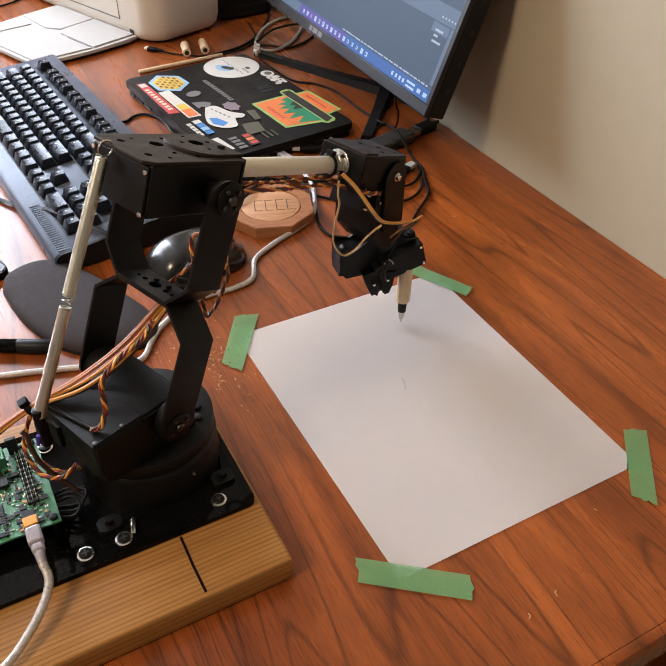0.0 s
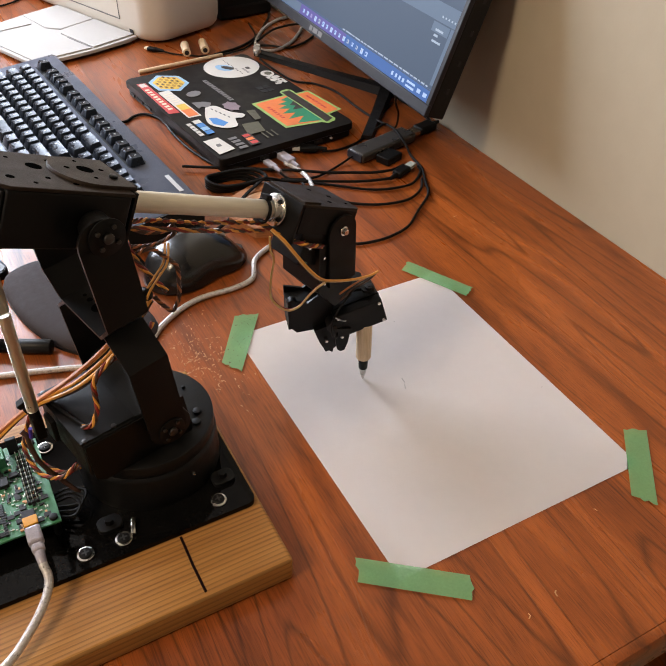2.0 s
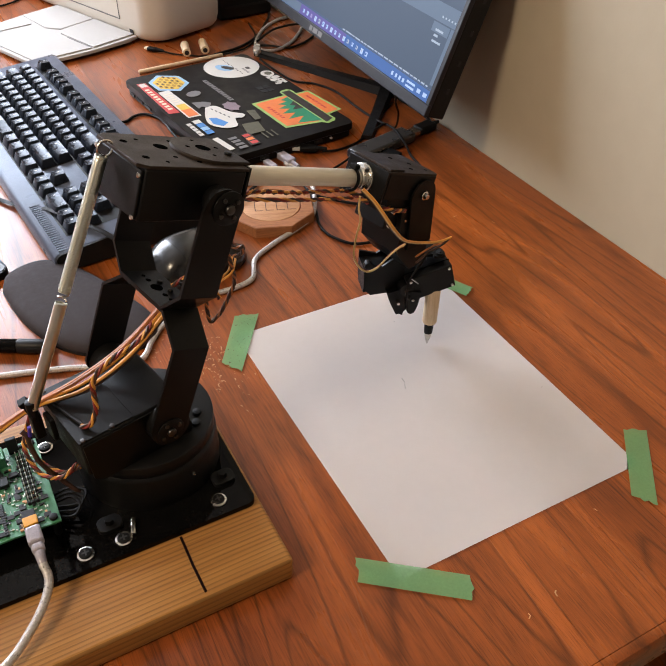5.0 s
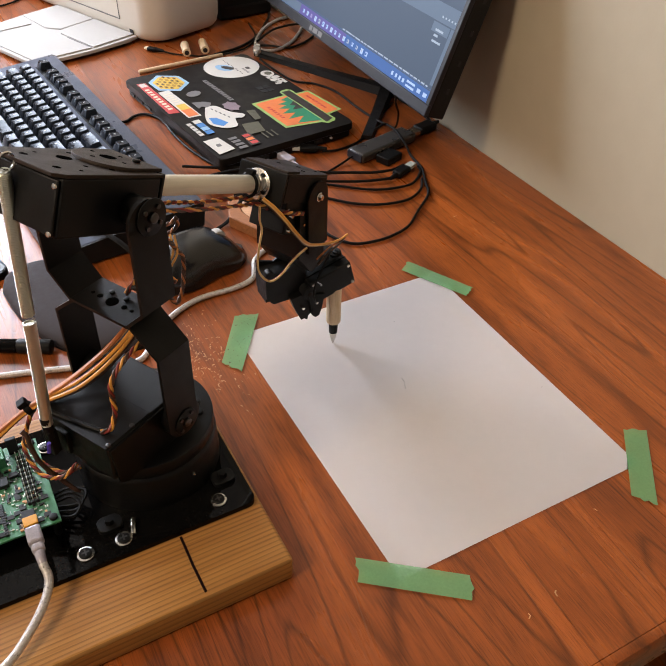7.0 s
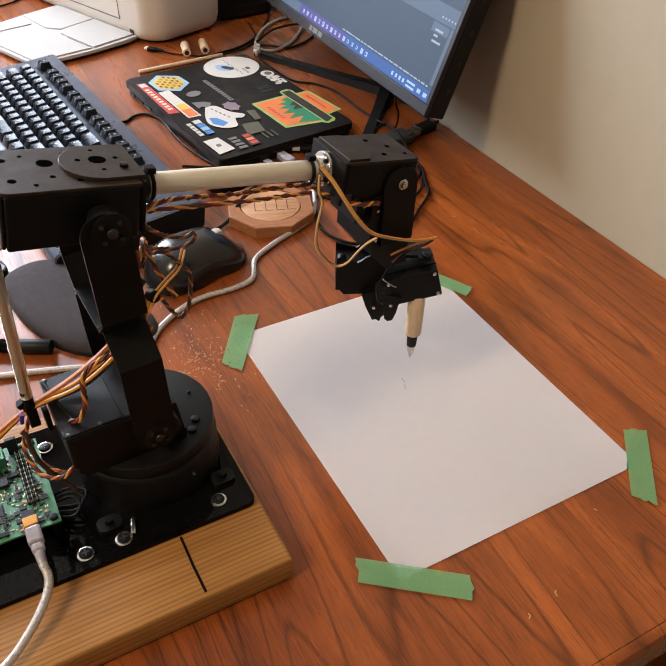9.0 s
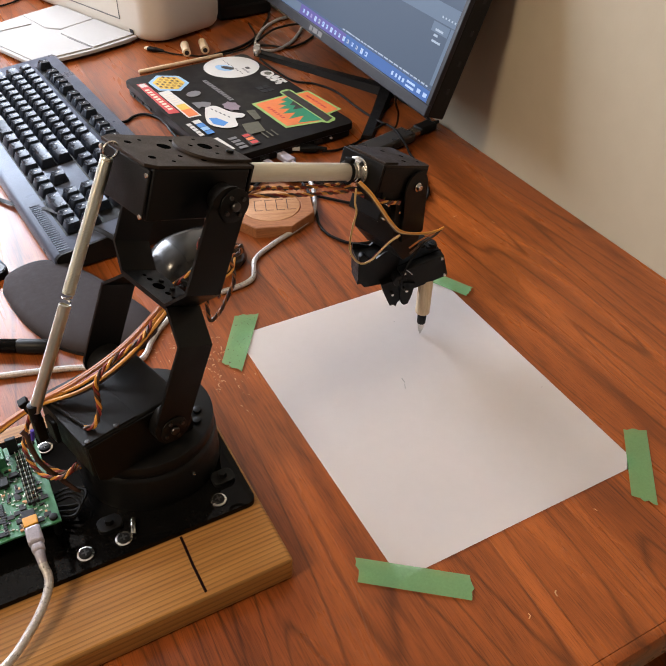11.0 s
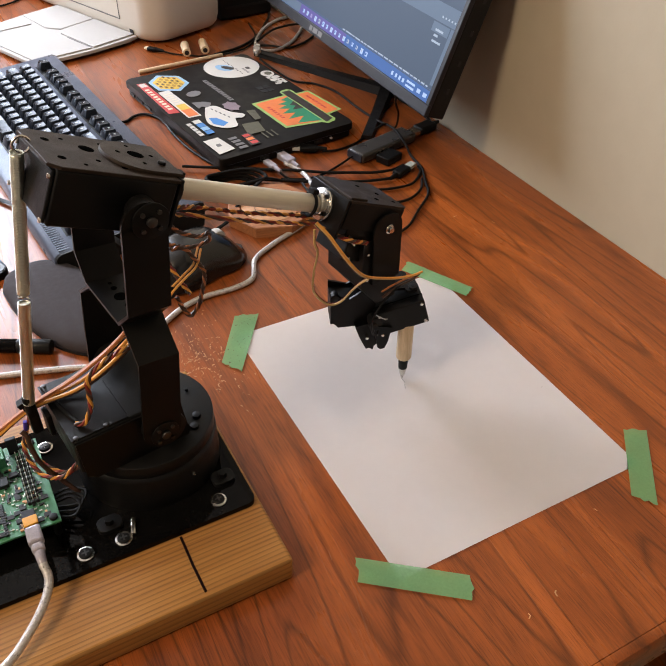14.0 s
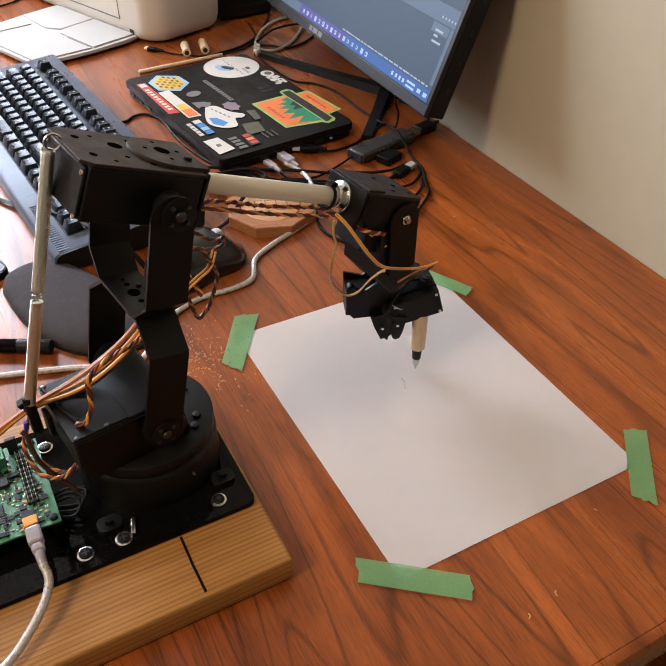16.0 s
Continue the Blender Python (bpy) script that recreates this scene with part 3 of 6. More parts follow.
    part("yellow_latch", box(ux - 0.0045, ux + 0.0045, y0 + 0.0010, y0 + 0.0085, t + 0.0036, t + 0.0052, 0.0006), M["yellow"], pcb, "yellow plastic latch")
    return ux, y0, t


def usb_plug_cable(robot, ux, y0, t):
    plug = part("usb_plug", join(join(box(ux - 0.0048, ux + 0.0048, y0 - 0.0130, y0 + 0.0005, t - 0.0010, t + 0.0060, 0.0020, 3),
                                      box(ux - 0.0040, ux + 0.0040, y0 - 0.0190, y0 - 0.0125, t - 0.0015, t + 0.0050, 0.0022, 3)),
                                 cyl((ux, y0 - 0.0185, t + 0.0015), (ux, y0 - 0.0275, t - 0.0005), 0.0034, 0.0026, n=14, bevel=0.0004)), M["plug"], robot, "translucent grey moulded plug")
    path = smooth_path([(ux, y0 - 0.0265, t), (ux + 0.0005, y0 - 0.036, t - 0.005), (ux - 0.006, y0 - 0.0485, t - 0.0080), (ux - 0.018, y0 - 0.061, t - 0.0115),
                        (ux - 0.033, y0 - 0.072, t - 0.0145), (ux - 0.060, y0 - 0.083, t - 0.0156), (ux - 0.11, y0 - 0.088, t - 0.0156)])
    part("braided_cable", tube(path, 0.0027, 12), M["cable_grey"], plug, "silver braided cable")


def board_leads(robot):
    """Twisted leads from the circuit board's pins round to the base."""
    part("brown_lead", tube(smooth_path([(-0.0752, -0.0141, 0.1020), (-0.0729, -0.0159, 0.0980), (-0.0729, -0.0133, 0.0860), (-0.0707, -0.0120, 0.0680), (-0.0639, -0.0115, 0.0500), (-0.0538, -0.0169, 0.0340)]), 0.0016, 8), M["brown"], robot)
    for k in range(3):
        part("black_lead", tube(smooth_path([(-0.072, -0.030 + 0.004 * k, 0.034), (-0.062 + 0.003 * k, -0.036 + 0.004 * k, 0.036), (-0.056 + 0.003 * k, -0.030 + 0.005 * k, 0.037), (-0.060, -0.020 + 0.004 * k, 0.036), (-0.070, -0.018 + 0.003 * k, 0.034)]), 0.0011, 6), M["cable"], robot)
    for pts in ([(-0.0500, -0.0175, 0.062), (-0.0605, -0.0190, 0.056), (-0.0711, -0.0070, 0.050), (-0.0769, 0.0055, 0.055), (-0.0767, 0.0172, 0.062), (-0.0690, 0.0240, 0.074), (-0.0640, 0.0150, 0.090)],
                [(-0.0480, -0.0100, 0.050), (-0.0600, -0.0060, 0.046), (-0.0720, 0.0080, 0.052), (-0.0740, 0.0180, 0.066), (-0.0660, 0.0160, 0.088)]):
        for bm, k in zip(twisted(smooth_path(pts), 0.0009, 3, 0.012), ("orange", "red", "brown")):
            part("board_lead", bm, M[k], robot)


ROBOT = thing("robot_arm", pose(BASE[0], BASE[1], 0), "black jointed desktop robot arm drawing with a pen", "robot arm")
robot_base(ROBOT)
usb_plug_cable(ROBOT, *circuit_board(ROBOT))
board_leads(ROBOT)

SHOULDER_Z, OFFSET = 0.08984, -0.00197
UPPER, FORE = 0.1496, 0.1964


def build_turntable():
    """Turns about the base axis; its space has the shoulder's height as origin."""
    top = -SHOULDER_Z + BOARD_Z + 0.0350
    tt = part("turntable", cyl((0, 0, top), (0, 0, top + 0.0105), 0.0480, n=72, bevel=0.0014), M["servo"], ROBOT, "round black turntable")
    s = part("shoulder_servo", box(-0.0545, 0.0135, -0.0320, 0.0270, -0.0155, 0.0130, 0.0016, 3), M["servo"], tt, "large black shoulder servo")
    part("servo_cap", box(-0.0555, -0.0545 + 0.036, -0.0312, 0.0262, 0.01305, 0.0140, 0.0004), M["servo"], s)
    for x, y in ((-0.0520, -0.0298), (-0.0325, -0.0298), (-0.0520, 0.0245), (0.0110, -0.0298)):
        part("case_screw", cyl((x, y, 0.0131), (x, y, 0.0146), 0.0017, n=12, bevel=0.0003), M["bolt"], s)
    for y in (-0.0335, 0.0272):
        part("cradle", plate_y([(-0.0540, 0.0115), (-0.0520, -0.0180), (-0.0460, top + 0.0106), (0.0180, top + 0.0106), (0.0180, -0.0120), (0.0150, 0.0115)], y, y + 0.0013), M["black"], tt, smooth=False)
    part("cradle_floor", box(-0.0460, 0.020, -0.0320, 0.0270, top + 0.0106, -0.0158, 0.0006), M["black"], tt)
    for y0, y1 in ((-0.0425, -0.0325), (0.0275, 0.0425)):
        part("servo_horn", join(cyl((0, y0, 0), (0, y1, 0), 0.0135, n=32, bevel=0.0006), cyl((0, y0 - 0.001, 0), (0, y1, 0), 0.006, n=20)), M["servo"], tt)
    part("rear_bracket", join(box(-0.0600, -0.0565, -0.001, 0.010, -0.006, 0.012, 0.001), box(-0.0692, -0.0628, 0.0008, 0.0072, 0.000, 0.020, 0.001)), M["black"], tt)
    part("spring_post", cyl((-0.066, 0.004, 0.014), (-0.066, 0.004, 0.030), 0.0034, n=14, bevel=0.0005), M["black"], tt)
    part("blue_sleeve", cyl((-0.0735, -0.002, 0.010), (-0.0725, -0.003, 0.018), 0.0012, n=10), M["purple"], tt)
    part("tie_strap", tube(smooth_path([(-0.0535, 0.0215, 0.0156), (-0.0515, 0.0087, 0.0152), (-0.0490, -0.006, 0.0152), (-0.0460, -0.0209, 0.0156)]), 0.0014, 6, 0.6), M["black"], tt)
    for x, y in ((0.036, 0.004), (0.030, -0.022), (0.024, -0.030)):
        part("top_screw", cyl((x, y, top + 0.0105), (x, y, top + 0.0125), 0.0030 if y < 0 else 0.0012, n=14, bevel=0.0003), M["black"], tt)
    # twisted lead rising from the servo
    lead = smooth_path([(-0.0480, -0.0200, 0.0155), (-0.0430, -0.0240, 0.0175), (-0.0375, -0.0235, 0.0270), (-0.0360, -0.0220, 0.0380), (-0.0350, -0.0220, 0.0460), (-0.0290, -0.0220, 0.0530), (-0.0170, -0.0205, 0.0560), (0.0000, -0.0180, 0.0570), (0.0140, -0.0100, 0.0580)])
    for bm, k in zip(twisted(lead, 0.00095, 3, 0.014), ("orange", "red", "brown")):
        part("servo_lead", bm, M[k], tt)
    return tt


# black discs on the plate paint the shade of drilled holes; nothing is cut
def hole_discs(parent, pts, z):
    for x, y, r in pts:
        part("hole", cyl((x, y, z - 0.0006), (x, y, z + 0.00012), r, n=20), M["dark_fill"], parent)


def build_upper_arm():
    """x along the arm from the shoulder, y to its left, z backwards when it stands."""
    lw, up = 0.0430, 0.0385
    side = [(0.004, -lw), (0.0600, -lw), (0.0760, -0.0235), (0.0760, 0.0235), (0.0600, lw), (0.004, lw)]
    low = strip(side, -0.0115, 0.0140, 0.0020)
    for y in (-lw, lw):
        join(low, plate_y([(0.006, -0.0115)] + [(-0.0125 * math.sin(math.pi * i / 12) + 0.003, 0.00125 - 0.01275 * math.cos(math.pi * i / 12)) for i in range(13)] + [(0.006, 0.0140)], y - 0.001, y + 0.001))
    ua = part("lower_bracket", low, M["black"], ROBOT, "black folded aluminium arm bracket", smooth=False)
    side2 = [(UPPER - 0.002, -up), (0.0930, -up), (0.0782, -0.0235), (0.0782, 0.0235), (0.0930, up), (UPPER - 0.002, up)]
    hi = strip(side2, -0.0100, 0.0160, 0.0020)
    for y in (-up, up):
        join(hi, plate_y([(UPPER - 0.004, -0.0100)] + [(UPPER - 0.002 + 0.0130 * math.sin(math.pi * i / 12), 0.0030 - 0.0130 * math.cos(math.pi * i / 12)) for i in range(13)] + [(UPPER - 0.004, 0.0160)], y - 0.001, y + 0.001))
    part("upper_bracket", hi, M["black"], ua, "black folded aluminium arm bracket", smooth=False)
    # the bracket's holes are black discs, their inner shade given as colour
    for x, y, r in ((0.0794, 0.0, 0.0040), (0.0794, 0.010, 0.0018), (0.0794, -0.010, 0.0018), (0.0794, 0.016, 0.0012), (0.0794, -0.016, 0.0012)):
        part("hole", cyl((x - 0.0002, y, 0.004), (x + 0.0001, y, 0.004), r, n=16), M["dark_fill"], ua)
    for y in (-0.006, 0.006):
        part("joint_screw", cyl((0.0793, y, -0.002), (0.0808, y, -0.002), 0.0018, n=12, bevel=0.0003), M["black"], ua)
    for x, y, sgn in ((0, -lw, -1), (UPPER, -up, -1), (0, lw, 1), (UPPER, up, 1)):
        horn = part("joint_disc", cyl((x, y + 0.0011 * sgn, 0), (x, y + 0.0020 * sgn, 0), 0.0105 if x else 0.0095, n=28, bevel=0.0003), M["black"], ua)
        part("pivot_screw", cyl((x, y + 0.0020 * sgn, 0), (x, y + 0.0042 * sgn, 0), 0.0030, n=16, bevel=0.0006), M["bolt"], horn)
        for a in (45, 135, 225, 315):
            part("disc_screw", cyl((x + 0.0066 * math.cos(radians(a)), y + 0.0020 * sgn, 0.0066 * math.sin(radians(a))), (x + 0.0066 * math.cos(radians(a)), y + 0.0033 * sgn, 0.0066 * math.sin(radians(a))), 0.0013, n=10), M["bolt"], horn)
    # loops of servo leads and a plug, inside the bracket
    for k, pts in enumerate(([(0.082, -0.004, -0.004), (0.098, -0.012, -0.012), (0.112, -0.006, -0.022), (0.106, 0.010, -0.028), (0.090, 0.004, -0.030), (0.078, -0.016, -0.034)],)):
        for bm, c in zip(twisted(smooth_path(pts), 0.00095, 3, 0.013), ("orange", "red", "brown")):
            part("servo_lead", bm, M[c], ua)
    hang = ([(0.1236, 0.0, -0.0268), (0.1156, 0.0, -0.0331), (0.1100, 0.0, -0.0409), (0.1064, 0.0, -0.0505), (0.1074, 0.0, -0.0556), (0.1017, 0.0, -0.0553), (0.1005, 0.0, -0.0442), (0.1037, 0.0, -0.0342), (0.1076, 0.0, -0.0263)],
            [(0.1107, -0.012, -0.0239), (0.1091, -0.012, -0.0326), (0.0980, -0.012, -0.0407), (0.0880, -0.012, -0.0461), (0.0763, -0.012, -0.0449), (0.0650, -0.012, -0.0421), (0.0586, -0.012, -0.0361), (0.0670, -0.012, -0.0306), (0.0761, -0.012, -0.0268)],
            [(0.1085, -0.010, -0.0216), (0.0985, -0.010, -0.0149), (0.0842, -0.010, -0.0136), (0.0685, -0.010, -0.0135), (0.0539, -0.010, -0.0173)])
    for pts in hang:
        for bm, c in zip(twisted(smooth_path(pts, 10), 0.00078, 3, 0.010), ("lead_brick", "brown", "brown")):
            part("hanging_lead", bm, M[c], ua)
    for dy in (-0.0012, 0.0012):
        part("hanging_lead", tube(smooth_path([(x, y + dy, z + 0.4 * dy) for x, y, z in ((0.1010, -0.004, -0.0470), (0.0960, -0.013, -0.0390), (0.0912, -0.015, -0.0307), (0.0828, -0.015, -0.0211), (0.0681, -0.015, -0.0122))]), 0.0008, 6), M["orange"], ua)
    part("lead_tie", cyl((0.0830, -0.016, -0.0215), (0.0815, -0.010, -0.0205), 0.0040, n=14, bevel=0.0006), M["cable"], ua)
    part("lead_connector", box(-0.007, 0.007, -0.0040, 0.0040, -0.0025, 0.0025, 0.0005), M["chip"], ua, m=pose(0.0900, -0.010, -0.012, 20, 50, 25))
    return ua


def bracket_top(parent, x0, x1, w, z, pts, name="top_plate"):
    pl = part(name, prism([(x0, -w + 0.004), (x0 + 0.006, -w), (x1, -w), (x1, w), (x0 + 0.006, w), (x0, w - 0.004)], z, z + 0.0018, 0.0004), M["plate"], parent, "black drilled aluminium plate")
    hole_discs(pl, pts, z + 0.0018)
    return pl


def build_forearm():
    """x along the forearm from the elbow, z up."""
    fa = part("elbow_servo", box(-0.0468, 0.0200, -0.0250, 0.0250, -0.0140, 0.0160, 0.0012, 3), M["servo"], ROBOT, "large black elbow servo")
    part("servo_lid", box(-0.0490, -0.0471, -0.0238, 0.0238, -0.0130, 0.0150, 0.0009), M["servo"], fa)
    for y in (-0.0226, 0.0226):
        for z in (-0.0117, 0.0118):
            part("case_screw", cyl((-0.0490, y, z), (-0.0501, y, z), 0.0015, n=12, bevel=0.0003), M["steel"], fa)
    bracket_top(fa, -0.0510, 0.0212, 0.0252, 0.0162,
                [(-0.040, -0.012, 0.0022), (-0.040, 0.012, 0.0022), (-0.020, 0.006, 0.0042), (-0.020, -0.010, 0.0014), (-0.030, 0.016, 0.0012), (-0.030, -0.018, 0.0012), (-0.008, 0.016, 0.0016), (-0.008, -0.016, 0.0016)])
    ov = part("overlap_plate", prism([(0.0250, -0.0200), (0.0250, 0.0200), (0.004, 0.0200)] + [(0.004 - 0.018 * math.sin(math.pi * i / 10), 0.0200 * math.cos(math.pi * i / 10)) for i in range(1, 10)] + [(0.004, -0.0200)], 0.0182, 0.0200, 0.0004), M["plate"], fa)
    hole_discs(ov, [(0.006, 0.002, 0.0046), (0.006, -0.010, 0.0012), (0.006, 0.014, 0.0012), (-0.004, 0.003, 0.0014), (0.016, 0.003, 0.0014)], 0.0200)
    part("top_screw", cyl((0.017, -0.008, 0.0200), (0.017, -0.008, 0.0218), 0.0024, n=14, bevel=0.0005), M["black"], fa)
    part("front_flange", box(0.0218, 0.0240, -0.0240, 0.0240, -0.0130, 0.0181, 0.0005), M["black"], fa)
    for sgn in (-1, 1):
        part("servo_horn", cyl((0, 0.0252 * sgn, 0), (0, 0.0374 * sgn, 0), 0.0085, n=32, bevel=0.0006), M["servo"], fa)
    # tube with its two hubs
    tz, ty = 0.0042, 0.0008
    part("forearm_tube", cyl((0.0305, ty, tz), (0.1440, ty, tz), 0.0063, n=36, bevel=0.0003), M["alu"], fa, "pale satin aluminium tube")
    part("tube_hub", join(cyl((0.0241, ty, tz), (0.0275, ty, tz), 0.0120, n=32, bevel=0.0006), cyl((0.0275, ty, tz), (0.0330, ty, tz), 0.0080, n=28, bevel=0.0006)), M["black"], fa)
    hub = part("tube_flange", join(cyl((0.1480, ty, tz), (0.1512, ty, tz), 0.0112, n=36, bevel=0.0005), cyl((0.1425, ty, tz), (0.1480, ty, tz), 0.0082, n=30, bevel=0.0006)), M["steel"], fa, "bright steel tube flange")
    for a in (30, 120, 210, 300):
        y, z = ty + 0.0086 * math.cos(radians(a)), tz + 0.0086 * math.sin(radians(a))
        part("flange_screw", cyl((0.1479, y, z), (0.1466, y, z), 0.0014, n=10), M["black"], hub)
    for x in (0.0350, 0.1385):
        ring = [(x, ty + 0.0072 * math.cos(2 * math.pi * k / 20), tz - 0.0008 + 0.0080 * math.sin(2 * math.pi * k / 20)) for k in range(21)]
        part("cable_tie", join(tube(ring, 0.0012, 6), box(x - 0.0025, x + 0.0025, ty - 0.003, ty + 0.003, tz + 0.0068, tz + 0.0104, 0.0006)), M["cable"], fa)
    # wrist bracket and wrist servo
    wb = part("wrist_bracket", prism(rounded(0.1530, 0.2085, -0.0205, 0.0205, 0.003), 0.0150, 0.0168, 0.0004), M["plate"], fa, "black drilled wrist bracket")
    hole_discs(wb, [(0.172, 0.0, 0.0036), (0.172, -0.008, 0.0012), (0.172, 0.008, 0.0012), (0.186, -0.011, 0.0018), (0.186, 0.011, 0.0018), (0.196, 0.0, 0.0018), (0.202, -0.012, 0.0014), (0.162, 0.012, 0.0014)], 0.0168)
    part("raised_edge", prism([(0.1545, -0.0185), (0.1700, -0.0185), (0.1740, -0.0120), (0.1740, 0.0120), (0.1700, 0.0185), (0.1545, 0.0185)], 0.0169, 0.0184, 0.0004), M["plate"], wb)
    part("wrist_flange", box(0.1513, 0.1533, -0.0205, 0.0205, -0.0120, 0.0168, 0.0004), M["black"], wb)
    part("wrist_side", box(0.1540, 0.2070, -0.0205, -0.0190, -0.0040, 0.0150, 0.0004), M["black"], wb)
    ws = part("wrist_servo", join(box(0.1620, 0.2075, -0.0185, 0.0185, -0.0120, 0.0145, 0.0010), box(0.1700, 0.2060, -0.0160, 0.0160, -0.0300, -0.0115, 0.0012)), M["servo"], fa, "small black wrist servo")
    for x, z in ((0.1650, 0.0110), (0.1650, -0.0095), (0.1730, -0.0150), (0.1730, -0.0260)):
        part("case_screw", cyl((x, -0.0164, z), (x, -0.0194, z), 0.0012, n=10), M["steel"], ws)
    # wires strapped under the tube
    bundle = smooth_path([(0.012, -0.012, -0.016), (0.028, -0.006, -0.008), (0.050, 0.000, -0.0065), (0.090, 0.000, -0.0070), (0.136, 0.000, -0.0055), (0.150, -0.008, -0.010), (0.164, -0.0215, -0.011), (0.182, -0.0215, -0.012)])
    for bm, c in zip(twisted(bundle, 0.00100, 3, 0.0105), ("orange", "red", "brown")):
        part("forearm_wire", bm, M[c], fa)
    second = smooth_path([(0.012, -0.006, -0.018), (0.034, -0.004, -0.0105), (0.090, -0.003, -0.0110), (0.140, -0.004, -0.0090)])
    for bm, c in zip(twisted(second, 0.00095, 3, 0.0105), ("brown", "red", "orange")):
        part("forearm_wire", bm, M[c], fa)
    ring = [(-0.0530 + 0.0045 * math.cos(2 * math.pi * k / 16), 0.0073, 0.0150 + 0.0045 * math.sin(2 * math.pi * k / 16)) for k in range(17)]
    part("spring_eye", tube(ring, 0.0008, 6), M["steel"], fa)
    return fa


def build_hand():
    """Origin on the wrist axis, x forwards, z up: the bracket, the gripper with its servo, the dowel and the pen."""
    hd = part("hand_bracket", join(strip([(0, 0), (0.001, 0)], 0, 0.001, 0.001), join(plate_y([(-0.0130, -0.0420), (0.0125, -0.0420), (0.0125, 0.0)] + [(0.0128 * math.cos(math.pi * i / 12) - 0.0002, 0.0128 * math.sin(math.pi * i / 12)) for i in range(1, 12)] + [(-0.0130, 0.0)], -0.0232, -0.0214),
              join(plate_y([(-0.0130, -0.0420), (0.0125, -0.0420), (0.0125, 0.0)] + [(0.0128 * math.cos(math.pi * i / 12) - 0.0002, 0.0128 * math.sin(math.pi * i / 12)) for i in range(1, 12)] + [(-0.0130, 0.0)], 0.0214, 0.0232),
                   box(-0.0130, 0.0125, -0.0232, 0.0232, -0.0440, -0.0420, 0.0003)))), M["black"], ROBOT, "black folded wrist bracket", smooth=False)
    part("pivot_washer", cyl((0.0, -0.0233, 0.001), (0.0, -0.0245, 0.001), 0.0036, n=24, bevel=0.0003), M["steel"], hd)
    part("pivot_screw", cyl((0.0, -0.0246, 0.001), (0.0, -0.0268, 0.001), 0.0026, 0.0022, n=6), M["steel"], hd)
    hs = part("hand_servo", plate_y([(-0.0200, -0.0060), (-0.0215, -0.0450), (-0.0060, -0.0655), (0.0118, -0.0655), (0.0118, -0.0060)], -0.0205, 0.0205), M["servo"], hd, "black servo inside the wrist bracket", smooth=False)
    for x, z in ((-0.0165, -0.0160), (-0.0165, -0.0390), (-0.0080, -0.0120)):
        part("case_screw", cyl((x, -0.0206, z), (x, -0.0218, z), 0.0011, n=10), M["steel"], hs)
    # gripper servo, turned and tipped against the bracket: origin in the middle of its outer face, y into the case
    G = pose(0.0160, -0.0280, -0.0865, 0, -15, -27)
    part("gripper_servo", box(-0.0205, 0.0195, 0.0, 0.0230, -0.0115, 0.0115, 0.0010), M["servo"], hd, "small black gripper servo", m=G)
    part("servo_seam", box(-0.0207, 0.0197, 0.0085, 0.0091, -0.0117, 0.0117), M["dark_fill"], hd, m=G)
    part("servo_tab", box(-0.0270, 0.0196, 0.0231, 0.0256, -0.0098, 0.0098, 0.0008), M["servo"], hd, m=G)
    part("servo_base", box(-0.0203, 0.0193, 0.0257, 0.0330, -0.0100, 0.0100, 0.0010), M["servo"], hd, m=G)
    for x in (-0.0172, 0.0168):
        for z in (-0.0090, 0.0090):
            part("case_screw", cyl((x, 0.0004, z), (x, -0.0010, z), 0.0014, n=12, bevel=0.0003), M["steel"], hd, m=G)
    # gripper frame and fingers, turned with the servo but upright
    U0 = pose(0.0165, -0.0280, 0, 0, 0, -30)
    part("mount_plate", join(prism(rounded(-0.022, 0.006, 0.012, 0.034, 0.003), -0.0680, -0.0656, 0.0004), prism(rounded(0.002, 0.0120, 0.0075, 0.0200, 0.003), -0.0675, -0.0655, 0.0004)), M["black"], hd, m=U0)
    part("mount_ring", join(cyl((0.0080, 0.0115, -0.0656), (0.0080, 0.0115, -0.0634), 0.0036, n=20, bevel=0.0006), cyl((0.0080, 0.0115, -0.0634), (0.0080, 0.0115, -0.0628), 0.0016, n=12)), M["rubber"], hd, m=U0)
    frame_side = [(-0.0570, -0.0660), (-0.0570, -0.0915), (-0.0508, -0.0985), (-0.0340, -0.0975), (-0.0225, -0.0960), (-0.0215, -0.0640), (-0.0330, -0.0640), (-0.0420, -0.0705), (-0.0500, -0.0680)]
    part("grip_frame", join(join(plate_y(frame_side, 0.0080, 0.0100), plate_y(frame_side, 0.0280, 0.0300)), box(-0.0570, -0.0220, 0.0100, 0.0280, -0.0960, -0.0720)), M["servo"], hd, "black gripper frame", m=U0, smooth=False)
    part("frame_boss", cyl((-0.0535, 0.0070, -0.0680), (-0.0535, 0.0130, -0.0680), 0.0034, n=16, bevel=0.0005), M["servo"], hd, m=U0)
    part("horn_disc", cyl((-0.0225, -0.0020, -0.0900), (-0.0225, 0.0080, -0.0900), 0.0058, n=24, bevel=0.0006), M["rubber"], hd, m=U0)
    part("horn_screw", cyl((-0.0225, -0.0030, -0.0900), (-0.0225, -0.0020, -0.0900), 0.0020, n=12, bevel=0.0003), M["plate"], hd, m=U0)
    part("finger", plate_y([(-0.0380, -0.0940), (-0.0240, -0.0900), (-0.0195, -0.1120), (-0.0225, -0.1150), (-0.0235, -0.1190), (-0.0262, -0.1168), (-0.0290, -0.1175), (-0.0345, -0.1050)], 0.0015, 0.0080), M["servo"], hd, m=U0, smooth=False)
